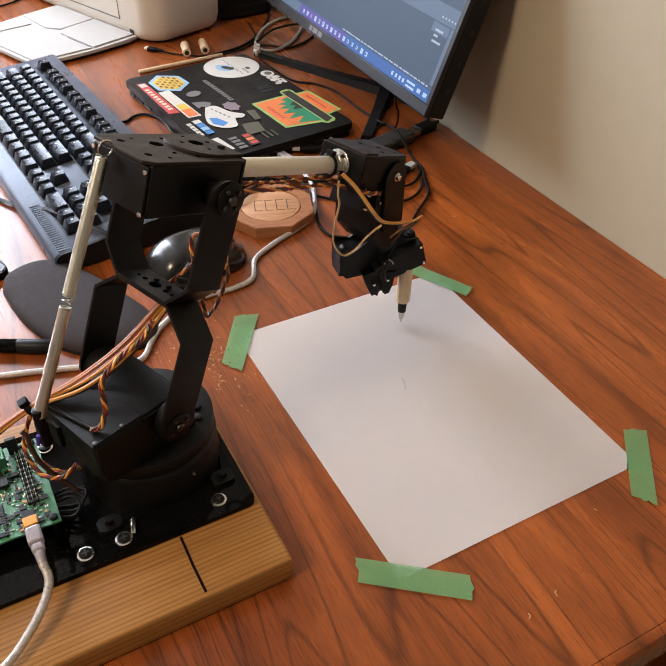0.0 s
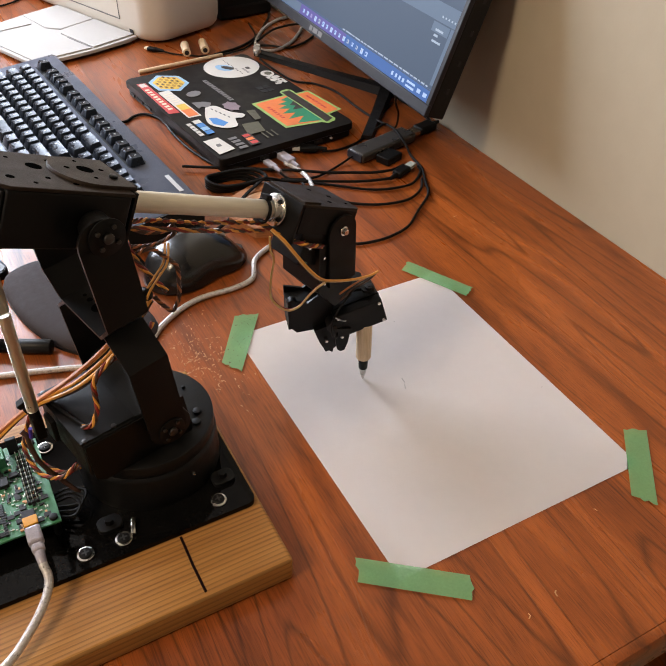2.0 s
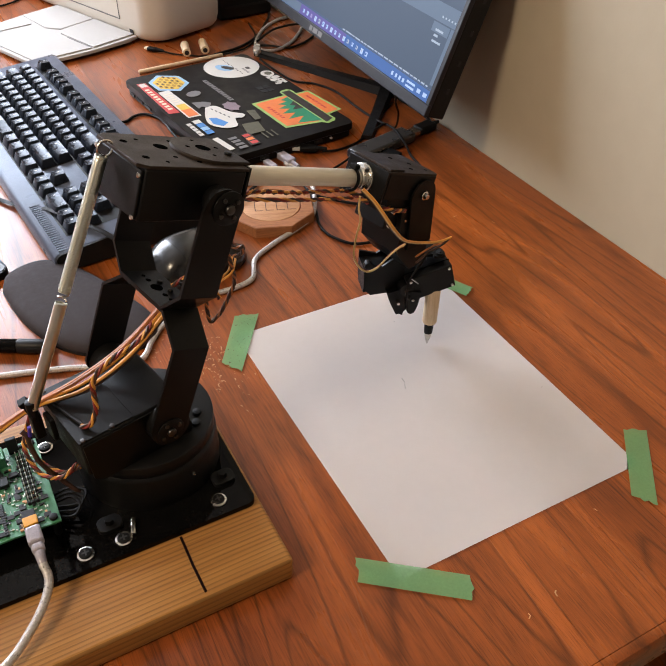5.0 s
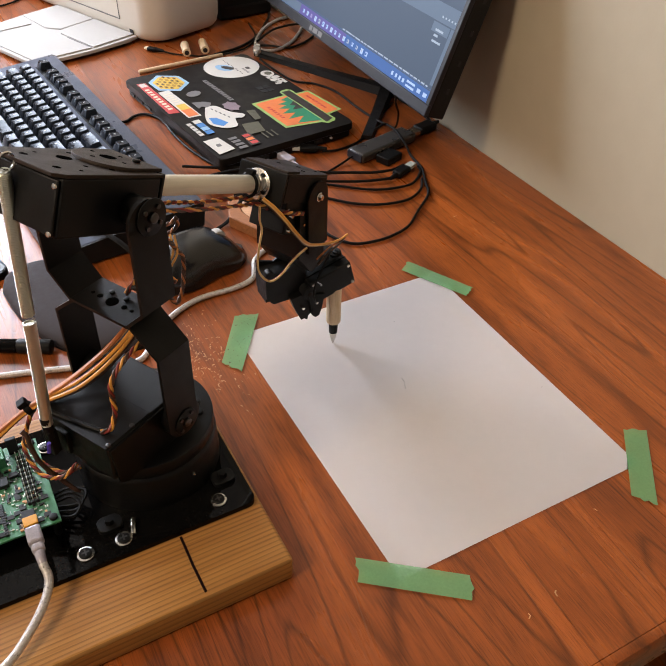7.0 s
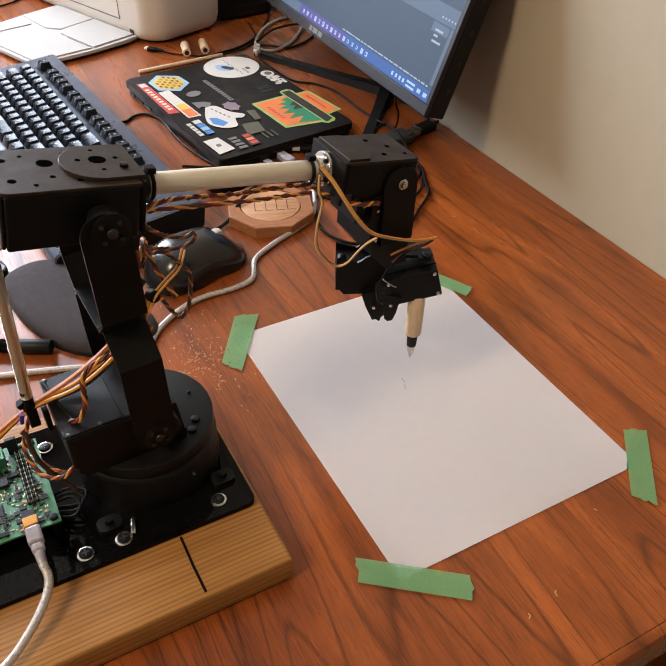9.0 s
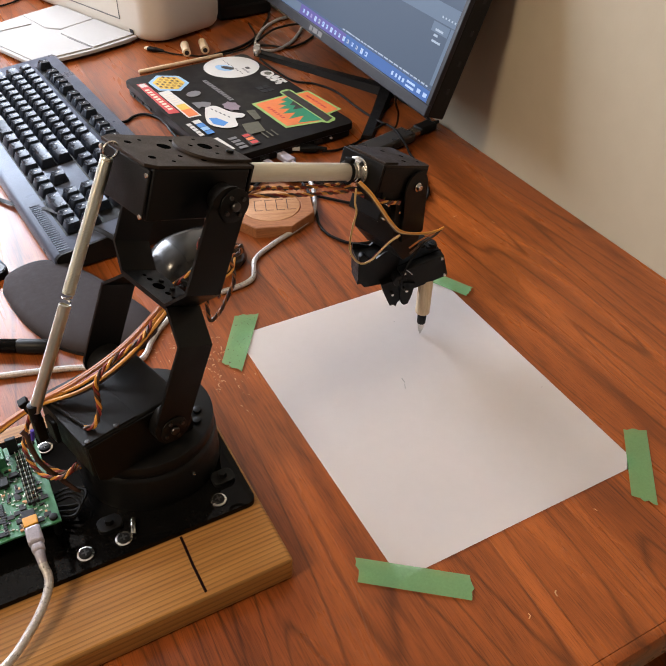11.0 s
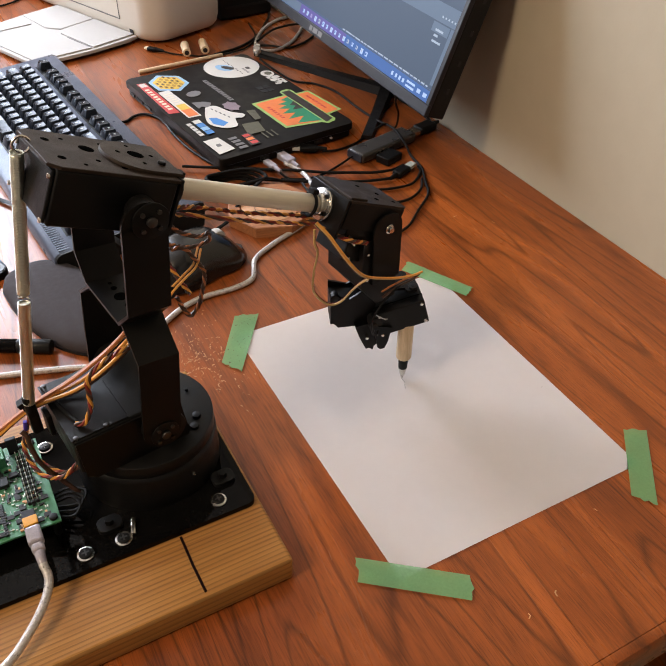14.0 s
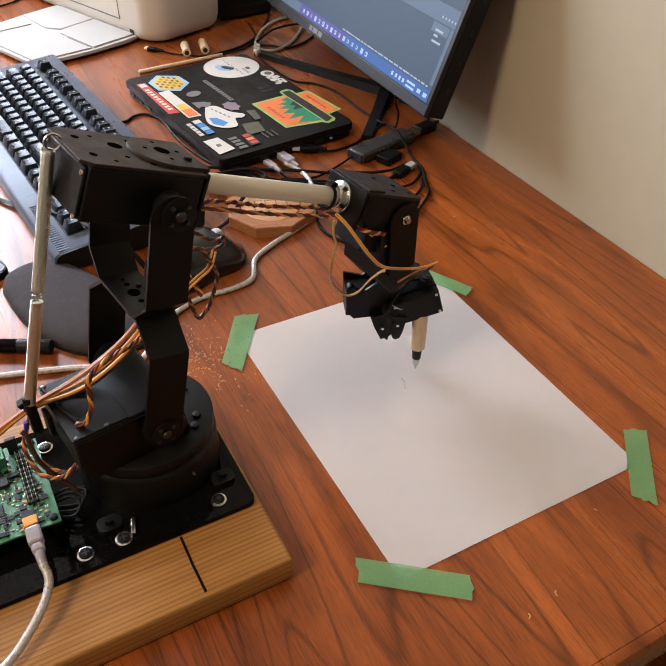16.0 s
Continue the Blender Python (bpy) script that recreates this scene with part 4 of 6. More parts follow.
    part("finger", plate_y([(-0.0240, -0.0900), (-0.0095, -0.0930), (-0.0120, -0.1070), (-0.0145, -0.1140), (-0.0180, -0.1150), (-0.0205, -0.1125), (-0.0215, -0.1050)], -0.0030, 0.0040), M["servo"], hd, m=U0, smooth=False)
    for u, z in ((-0.0165, -0.1000), (-0.0290, -0.1020)):
        part("finger_screw", cyl((u, -0.0038, z), (u, 0.0016, z), 0.0013, n=12, bevel=0.0003), M["steel"], hd, m=U0)
    px, py, tip = 0.0226, -0.0250, -0.1587
    part("pen_dowel", cyl((px, py, -0.1335), (px, py, -0.0955), 0.0064, n=32, bevel=0.0012), M["dowel"], hd, "pale wooden dowel sleeve round the pen")
    pen = part("pen_grip", cyl((px, py, -0.1455), (px, py, -0.1336), 0.0037, 0.0042, n=24, bevel=0.0003), M["rubber"], hd, "short black grip of a ballpoint pen")
    part("pen_tip", join(cyl((px, py, -0.1515), (px, py, -0.1456), 0.0026, 0.0034, n=20), cyl((px, py, tip), (px, py, -0.1515), 0.0005, 0.0026, n=20)), M["steel"], pen, "silver conical pen tip")
    part("thin_wire", tube(smooth_path([(0.0150, -0.0280, -0.0520), (0.0020, -0.0330, -0.0470), (-0.0080, -0.0350, -0.0500), (-0.0170, -0.0350, -0.0580), (-0.0210, -0.0340, -0.0690), (-0.0190, -0.0330, -0.0800), (-0.0125, -0.0300, -0.0880), (-0.0060, -0.0240, -0.0910)]), 0.0008, 6), M["cable"], hd)
    part("bright_lead", tube(smooth_path([(-0.0170, -0.0335, -0.0630), (-0.0110, -0.0335, -0.0690), (-0.0040, -0.0300, -0.0760), (0.0020, -0.0250, -0.0820)]), 0.00045, 6), M["legend"], hd)
    part("black_lead", tube(smooth_path([(-0.0060, -0.0270, -0.0560), (0.0060, -0.0310, -0.0480), (0.0180, -0.0320, -0.0465), (0.0250, -0.0320, -0.0442)]), 0.0010, 6), M["brown"], hd)
    # loose leads looping from the forearm to the gripper servo
    loop = smooth_path([(-0.0576, -0.0160, 0.0240), (-0.0525, -0.0220, 0.0160), (-0.0480, -0.0280, 0.0060), (-0.0410, -0.0320, -0.0070), (-0.0320, -0.0340, -0.0190), (-0.0200, -0.0340, -0.0270), (0.0000, -0.0340, -0.0360), (0.0160, -0.0330, -0.0415), (0.0265, -0.0325, -0.0430)])
    for k, c in enumerate(("orange", "lead_tan", "brown")):
        part("loop_lead", tube([p + Vector((0, 0.0010 * (k - 1), (0.0009, -0.0003, -0.0012)[k])) for p in loop], 0.00085, 6), M[c], hd)
    part("loop_end", tube(smooth_path([(0.0262, -0.0318, -0.0436), (0.0180, -0.0300, -0.0452), (0.0040, -0.0280, -0.0475), (-0.0060, -0.0260, -0.0510)]), 0.0008, 6), M["lead_brick"], hd)
    loop2 = smooth_path([(-0.0560, -0.0120, 0.0160), (-0.0555, -0.0110, 0.0040), (-0.0525, -0.0100, -0.0060), (-0.0545, -0.0080, -0.0220), (-0.0540, -0.0060, -0.0400), (-0.0455, -0.0040, -0.0550), (-0.0360, -0.0034, -0.0640), (-0.0300, -0.0080, -0.0605), (-0.0265, -0.0160, -0.0470), (-0.0237, -0.0220, -0.0380), (-0.0190, -0.0260, -0.0330)])
    for k, c in enumerate(("lead_tan", "red")):
        part("loop_lead", tube([p + Vector((0.0010 * k, 0.0010 * k, -0.0004 * k)) for p in loop2], 0.00085, 6), M[c], hd)
    return hd


def build_spring():
    upper = part("upper_spring", helix(0.082, 0.0032, 0.00046, 92, 5, 16), M["spring"], ROBOT, "long steel coil spring")
    part("spring_core", cyl((0, 0, 0.001), (0, 0, 0.081), 0.0033, n=28), M["spring"], upper)
    lower = part("lower_spring", helix(0.072, 0.0032, 0.00046, 88, 5, 16), M["spring"], ROBOT, "long steel coil spring")
    part("spring_core", cyl((0, 0, 0.001), (0, 0, 0.071), 0.00352, n=28), M["spring"], lower)
    hook = [(0.0028 * math.cos(a), 0.0028 * math.sin(a), 0.0735 + 0.010 * i / 24) for i, a in ((i, 2 * math.pi * i / 12) for i in range(25))]
    part("spring_hook", tube(hook, 0.0006, 6), M["steel"], lower)
    return upper, lower


TURNTABLE = build_turntable()
UPPER_ARM = build_upper_arm()
FOREARM = build_forearm()
HAND = build_hand()
SPRING_UP, SPRING_LOW = build_spring()

# bundle of servo leads from the circuit board's side up to the arm: origin at the tie, x towards the arm
BUNDLE_A = Vector((-0.1830 - BASE[0], 0.1600 - BASE[1], 0.1040))


def build_bundle():
    ob = None
    rnd = random.Random(9)
    for k in range(8):
        o = Vector((0, rnd.uniform(-0.0045, 0.0045), rnd.uniform(-0.0035, 0.0035)))
        sp = Vector((0, 1.9 * o.y, 2.6 * o.z))
        pts = smooth_path([Vector((-0.120, 0.004, -0.004)) + 1.3 * o, Vector((-0.045, 0.001, -0.002)) + 1.1 * o, Vector((0, 0, 0)) + 0.55 * o, Vector((0.035, 0, -0.005)) + sp, Vector((0.070, 0, -0.002)) + sp, Vector((0.106, 0, 0.010)) + 0.7 * sp])
        bm = tube(pts, 0.0012, 6)
        c = M[("orange", "lead_brick", "orange", "red", "lead_brick", "brown", "lead_tan", "brown")[k]]
        if ob is None:
            ob = part("bundle_lead", bm, c, ROBOT, "orange servo lead tied to others")
        else:
            part("bundle_lead", bm, c, ob)
    part("cable_tie", join(cyl((-0.0022, 0, 0), (0.0022, 0, 0), 0.0044, n=18, bevel=0.0006), box(-0.003, 0.003, -0.003, 0.003, 0.004, 0.0078, 0.0006)), M["cable"], ob)
    return ob


BUNDLE = build_bundle()

# ---------------------------------------------------------------- keyboard
U = 0.01905


def keycap_mesh(w, name="keycap"):
    """A tapered cap, w units wide, with a dished top."""
    a, b = w * U / 2 - 0.0006, U / 2 - 0.0006
    bm = bmesh.new()
    levels = ((a, b, 0.0), (a - 0.0010, b - 0.0010, 0.003), (a - 0.0024, b - 0.0027, 0.0084), (a - 0.0029, b - 0.0032, 0.0089), (a - 0.0046, b - 0.0048, 0.0086))
    rings = []
    for p, q, z in levels:
        rings.append([bm.verts.new((x, y + (0.0006 if z > 0.005 else 0), z)) for x, y in rounded(-p, p, -q, q, min(0.0014, q * 0.3), 2)])
    k = len(rings[0])
    for r0, r1 in zip(rings, rings[1:]):
        for i in range(k):
            bm.faces.new((r0[i], r0[(i + 1) % k], r1[(i + 1) % k], r1[i]))
    bm.faces.new(rings[-1])
    bm.faces.new(rings[0][::-1])
    return finish(bm, name, M["keycap"], True)


def build_keyboard():
    kb = thing("keyboard", pose(-0.0242, 0.9111, 0, 0, 0, -84.9), "dark grey mechanical keyboard with a number pad", "keyboard")
    tilt = 0.085   # rise of the deck towards its back
    deck = lambda y: 0.0335 + tilt * y
    prof = [(-0.1370, 0.002), (-0.1370, 0.0175), (-0.1355, deck(-0.1355) - 0.0022), (-0.1320, deck(-0.132)), (0.0210, deck(0.021)), (0.0250, deck(0.025) - 0.0022), (0.0260, 0.026), (0.0235, 0.006), (0.012, 0.002)]
    bm = prism([(p[0], p[1]) for p in prof], -0.034, 0.4540)
    for v in bm.verts:
        v.co = (v.co.z, v.co.x, v.co.y)
    bmesh.ops.bevel(bm, geom=[e for e in bm.edges if abs(e.verts[0].co.x - e.verts[1].co.x) < 1e-5], offset=0.002, segments=2, profile=0.5, affect="EDGES")
    case = part("case", bm, M["key_case"], kb, "dark grey keyboard case")
    # thin black slab added to darken the case's near end
    bm = prism([(p[0] * 0.985, p[1] * 0.97 + 0.0004) for p in prof], 0.4541, 0.4562)
    for v in bm.verts:
        v.co = (v.co.z, v.co.x, v.co.y)
    part("end_panel", bm, M["rubber"], case, "black slab added over the case's near end", smooth=False)
    for y0, y1, x0, x1 in ((-0.0130, 0.0080, -0.001, 0.3440), (-0.1150, -0.0180, -0.001, 0.2867), (-0.0580, -0.0180, 0.2895, 0.3485), (-0.0960, -0.0770, 0.3090, 0.3290), (-0.1150, -0.0960, 0.2895, 0.3485), (-0.1150, -0.0180, 0.3520, 0.4300)):
        w = bmesh.new()
        vs = [w.verts.new((x, y, deck(y) + 0.0004)) for x, y in ((x0, y0), (x1, y0), (x1, y1), (x0, y1))]
        w.faces.new(vs)
        bmesh.ops.solidify(w, geom=w.faces[:], thickness=0.0005)
        part("key_well", w, M["chip"], case)
    for x in (0.0, 0.43):
        part("rubber_foot", box(x - 0.015, x + 0.015, -0.125, -0.115, 0.0, 0.0025), M["rubber"], case)
        part("rubber_foot", box(x - 0.015, x + 0.015, 0.000, 0.010, 0.0, 0.0025), M["rubber"], case)
    part("brand_mark", box(0.385, 0.425, 0.012, 0.017, deck(0.0145) + 0.0003, deck(0.0145) + 0.0006), M["legend"], case)
    for k in range(24):
        x = 0.352 + 0.0042 * k
        part("ridge", box(x, x + 0.0022, -0.1300, -0.1190, deck(-0.1300) - 0.0008, deck(-0.1245) + 0.0008, 0.0003), M["key_case"], case)
    meshes = {}
    rows = [(0.0, [(0.5, 1)] + [(2.5 + i, 1) for i in range(4)] + [(7 + i, 1) for i in range(4)] + [(11.5 + i, 1) for i in range(4)] + [(15.75 + i, 1) for i in range(3)])]
    num = [(15.75, 1), (16.75, 1), (17.75, 1)]
    pad = [(19, 1), (20, 1), (21, 1), (22, 1)]
    rows.append((-1.5, [(0.5 + i, 1) for i in range(13)] + [(14, 2)] + num + pad))
    rows.append((-2.5, [(0.75, 1.5)] + [(2 + i, 1) for i in range(12)] + [(14.25, 1.5)] + num + pad[:3]))
    rows.append((-3.5, [(0.875, 1.75)] + [(2.25 + i, 1) for i in range(11)] + [(13.875, 2.25)] + pad[:3]))
    rows.append((-4.5, [(1.125, 2.25)] + [(2.75 + i, 1) for i in range(10)] + [(13.625, 2.75), (16.75, 1)] + pad))
    rows.append((-5.5, [(0.625, 1.25), (1.875, 1.25), (3.125, 1.25), (6.875, 6.25), (10.625, 1.25), (11.875, 1.25), (13.125, 1.25), (14.375, 1.25)] + num + [(19.5, 2), (21, 1), (22, 1)]))
    leg = finish(box(-0.0010, 0.0010, -0.0011, 0.0011, 0, 0.00015), "legend", M["legend"])
    lean = Matrix.Rotation(math.atan(tilt), 4, "X")
    for v, keys in rows:
        for c, w in keys:
            if w not in meshes:
                meshes[w] = keycap_mesh(w)
            y = -0.0025 if v == 0 else v * U + 0.0005
            m = Matrix.Translation((c * U, y, deck(y) + 0.0010)) @ lean @ Matrix.Rotation(radians(-6 if v == 0 else (-4, 0, 2, 4, 6)[int(-v - 1.5)] * -0.6), 4, "X")
            cap = part("keycap", meshes[w], None, kb, m=m)
            if w < 3:
                part("legend", leg, None, cap, m=pose(-0.0012 if w == 1 else -w * U * 0.25, 0.0010, 0.00868))


# ---------------------------------------------------------------- laptop with stickers
def build_laptop():
    lp = thing("laptop", pose(0.1015, 0.5620, 0, 0, 0, 6.5), "closed black laptop covered with stickers", "laptop")
    w, h = 0.1960, 0.2860
    base = prism(rounded(0.0015, w - 0.0015, 0.0015, h - 0.0015, 0.010, 6), 0.0020, 0.0105, 0.001)
    part("base", base, M["laptop"], lp)
    lid = prism(rounded(0, w, 0, h, 0.007, 6), 0.0112, 0.0200, 0.0014, 3)
    part("lid", lid, M["laptop"], lp)
    part("trim", prism(rounded(0.0006, w - 0.0006, 0.0006, h - 0.0006, 0.011, 6), 0.0104, 0.0113), M["key_case"], lp, "dark grey metal trim line")
    for x in (0.02, w - 0.02):
        part("foot", box(x - 0.01, x + 0.01, 0.02, h - 0.02, 0.0, 0.0021), M["rubber"], lp)
    for y, l in ((0.262, 0.006), (0.238, 0.010), (0.210, 0.008)):
        part("port", box(-0.0003, 0.002, y - l, y + l, 0.0050, 0.0085), M["chip"], lp)
    for x in (0.060, 0.082, 0.112, 0.140):
        part("port", box(x - 0.006, x + 0.006, -0.0003, 0.0025, 0.0045, 0.0090), M["chip"], lp)
    part("power_led", box(0.158, 0.161, -0.0004, 0.002, 0.0060, 0.0080), M["card"], lp)
    z = [0.02005]

    def sticker(outline, mat, label="", dz=0.00025, parent=None):
        z[0] += 0.00003
        pts = [(x / 1000, y / 1000) for x, y in outline]
        return part("sticker", prism(pts, z[0], z[0] + dz), M[mat], lp, label, smooth=False)

    def grow(outline, k):
        cx, cy = sum(p[0] for p in outline) / len(outline), sum(p[1] for p in outline) / len(outline)
        return [(cx + (x - cx) * k, cy + (y - cy) * k) for x, y in outline]

    def bar(st, x0, x1, y0, y1, mat, dz):
        part("print", box(x0 / 1000, x1 / 1000, y0 / 1000, y1 / 1000, dz, dz + 0.0002), M[mat], st)

    # hexagon
    hx = [(24, 258), (45, 276), (71, 258), (73, 228), (50, 209), (25, 226)]
    s = sticker(hx, "s_sky", "blue and yellow hexagonal sticker")
    part("print", prism([(x / 1000, y / 1000) for x, y in grow(hx, 0.80)], z[0] + 0.00026, z[0] + 0.0004), M["s_yellow"], s)
    for i in range(24):
        cx, cy = 33 + 5.6 * (i % 6), 224 + 11.5 * (i // 6) + (5.7 if i % 2 else 0)
        if ((cx - 48.5) / 20) ** 2 + ((cy - 243) / 27) ** 2 > 0.75:
            continue
        cell = ellipse(cx, cy, 2.8, 5.0, 0, 6)
        part("print", prism([(x / 1000, y / 1000) for x, y in cell], z[0] + 0.00042, z[0] + 0.0005), M["s_ochre"], s)
        if i % 5 in (1, 2, 4):
            part("print", prism([(x / 1000, y / 1000) for x, y in grow(cell, 0.5)], z[0] + 0.00052, z[0] + 0.0006), M["s_brown"], s)
    # red and cream strips
    s = sticker([(8, 262), (20, 258), (18, 146), (4, 149)], "s_red", "long red sticker with white lettering")
    for k in range(9):
        bar(s, 9, 15, 160 + 9 * k, 165 + 9 * k, "s_cream", z[0] + 0.00026)
    bar(s, 9, 18, 246, 258, "s_white", z[0] + 0.00026)
    s = sticker([(21, 219), (37, 219), (38, 123), (20, 125)], "s_white", "white strip sticker with an orange fade")
    bar(s, 22, 36, 127, 150, "s_orange", z[0] + 0.00026)
    bar(s, 22.5, 35.5, 150, 168, "s_yellow", z[0] + 0.00026)
    for k in range(6):
        bar(s, 24, 34, 172 + 7 * k, 174 + 7 * k, "s_cream", z[0] + 0.00026)
    # large white disc
    s = sticker(ellipse(152, 248, 41, 41), "s_white", "large round white sticker")
    part("print", prism([(x / 1000, y / 1000) for x, y in ellipse(141, 250, 10, 15, 25)], z[0] + 0.00026, z[0] + 0.0004), M["s_sky"], s)
    part("print", prism([(x / 1000, y / 1000) for x, y in ellipse(145, 247, 5, 11, 30)], z[0] + 0.00042, z[0] + 0.0005), M["s_brown"], s)
    for k in range(10):
        bar(s, 152 + 1.2 * (k % 2), 153.5 + 1.2 * (k % 2), 216 + 6.5 * k, 220 + 6.5 * k, "s_grey", z[0] + 0.00026)
    bar(s, 167, 173, 228, 236, "s_brown", z[0] + 0.00026)
    for k in range(4):
        bar(s, 161, 164, 216 + 5 * k, 219 + 5 * k, "s_grey", z[0] + 0.00026)
    # letters shaped as loops: plain white shapes
    s = sticker(ellipse(184, 199, 9.5, 11), "s_white", "white cut-out loop sticker")
    part("print", prism([(x / 1000, y / 1000) for x, y in ellipse(185, 199, 5.5, 6)], z[0] + 0.00026, z[0] + 0.0004), M["s_olive"], s)
    s = sticker([(175, 189), (193, 186), (193, 178), (184, 177), (193, 172), (193, 158), (188, 157), (188, 163), (182, 157), (175, 158), (175, 163), (183, 163), (175, 172), (175, 178), (183, 178), (175, 182)], "s_white", "white cut-out letter-shaped sticker")
    for x0, y0 in ((179, 183), (186, 168), (180, 168)):
        bar(s, x0, x0 + 4, y0, y0 + 2, "s_olive", z[0] + 0.00026)
    # window-like mark
    for a in ((143, 154), (153, 154), (143, 142), (153, 142)):
        sticker([(a[0], a[1]), (a[0] + 9, a[1]), (a[0] + 9, a[1] + 10), (a[0], a[1] + 10)], "chip", "dark glossy square emblem")
    # forest sticker in two orange fields
    s = sticker([(111, 119), (163, 120), (163, 131), (168, 135), (177, 135), (181, 130), (181, 117), (200, 116), (204, 41), (181, 37), (181, 22), (176, 17), (165, 15), (160, 22), (111, 32)], "s_lime", "orange and green forest sticker")
    t = z[0] + 0.00026
    part("print", prism([(x / 1000, y / 1000) for x, y in ((115, 115), (164, 116), (158, 26), (115, 36))], t, t + 0.00012), M["s_orange"], s)
    part("print", prism([(x / 1000, y / 1000) for x, y in ((180, 113), (197, 112), (200, 43), (180, 41))], t, t + 0.00012), M["s_orange"], s)
    part("print", prism([(x / 1000, y / 1000) for x, y in ((165, 130), (178, 130), (178, 24), (165, 19))], t + 0.00014, t + 0.00024), M["s_brown"], s)
    tree = [(163, 112), (150, 108), (155, 100), (140, 98), (148, 90), (134, 86), (146, 78), (130, 70), (146, 64), (128, 52), (150, 50), (132, 36), (163, 26)]
    part("print", prism([(x / 1000, y / 1000) for x, y in tree], t + 0.00014, t + 0.00024), M["s_green"], s)
    part("print", prism([(x / 1000, y / 1000) for x, y in ((163, 96), (152, 88), (158, 82), (148, 74), (163, 70))], t + 0.00026, t + 0.00034), M["s_brown"], s)
    for k in range(7):
        bar(s, 122, 126, 58 + 6 * k, 61 + 6 * k, "s_red", t + 0.00014)
        bar(s, 187, 190, 55 + 7 * k, 60 + 7 * k, "s_red", t + 0.00014)
    # grey and white small ones
    for k in range(13):
        y = 224 - 6.4 * k
        sticker([(91, y), (91, y - 4.6), (97.5, y - 4.6), (97.5, y)], "s_grey", "row of pale transfer letters")
    sticker(ellipse(60, 189, 11, 9, 20, 11), "s_grey", "small grey emblem sticker")
    sticker([(44, 164), (60, 158), (66, 150), (58, 138), (50, 146), (44, 142)], "s_grey", "small grey emblem sticker")
    sticker([(84 + (9 + 2.5 * (k % 2)) * math.cos(0.449 * k), 126 + (13 + 3 * (k % 2)) * math.sin(0.449 * k)) for k in range(14)], "s_mauve", "pinkish grey flower sticker")
    sh = [p[:2] for p in smooth_path([(52, 140, 0), (66, 138, 0), (74, 112, 0), (86, 96, 0), (80, 88, 0), (70, 90, 0), (62, 70, 0), (46, 72, 0), (34, 90, 0), (38, 112, 0), (52, 140, 0)], 4)][:-1]
    s = sticker(sh, "s_white", "white and blue sailing sticker")
    part("print", prism([(x / 1000, y / 1000) for x, y in ((41, 108), (50, 104), (56, 84), (46, 78), (38, 90))], z[0] + 0.00026, z[0] + 0.0004), M["s_blue"], s)
    for k in range(5):
        bar(s, 56 + 2 * k, 58 + 2 * k, 128 - 8 * k, 133 - 8 * k, "s_grey", z[0] + 0.00026)
    for k in range(5):
        y = 108 - 8.4 * k
        sticker([(8, y), (8, y - 6.4), (14, y - 6.4), (14, y)], "s_white", "row of white cut-out letters")
    for k, c in enumerate(("s_white", "s_blue", "s_sky", "s_blue")):
        y = 112 - 11.5 * k
        sticker([(18, y), (18, y - 10), (28, y - 10), (28, y)], c, "small square blue or white sticker")
    s = sticker([(4, 53), (24, 53), (28, 16), (5, 12)], "s_white", "white rounded label with a small mark")
    bar(s, 12, 18, 30, 37, "s_grey", z[0] + 0.00026)
    sticker([(68, 70), (90, 66), (84, 38), (60, 39)], "s_olive", "dull olive sticker")
    sticker([(93, 102), (104, 99), (98, 72), (89, 72)], "s_olive", "dull olive sticker")
    s = sticker([(53, 45), (64, 45), (62, 12), (48, 12)], "s_brown", "dark sticker with dull red lettering")
    for k in range(3):
        bar(s, 52, 61, 15 + 10 * k, 22 + 10 * k, "s_orange" if k == 1 else "s_red", z[0] + 0.00026)
    for k in range(4):
        sticker([(33, 44 - 9 * k), (33, 38 - 9 * k), (44, 38 - 9 * k), (44, 44 - 9 * k)], "s_grey", "row of pale transfer letters")
    for k in range(3):
        sticker([(76 + 7 * k, 36), (76 + 7 * k, 19), (78 + 7 * k, 19), (78 + 7 * k, 36)], "s_olive", "thin olive bar sticker")


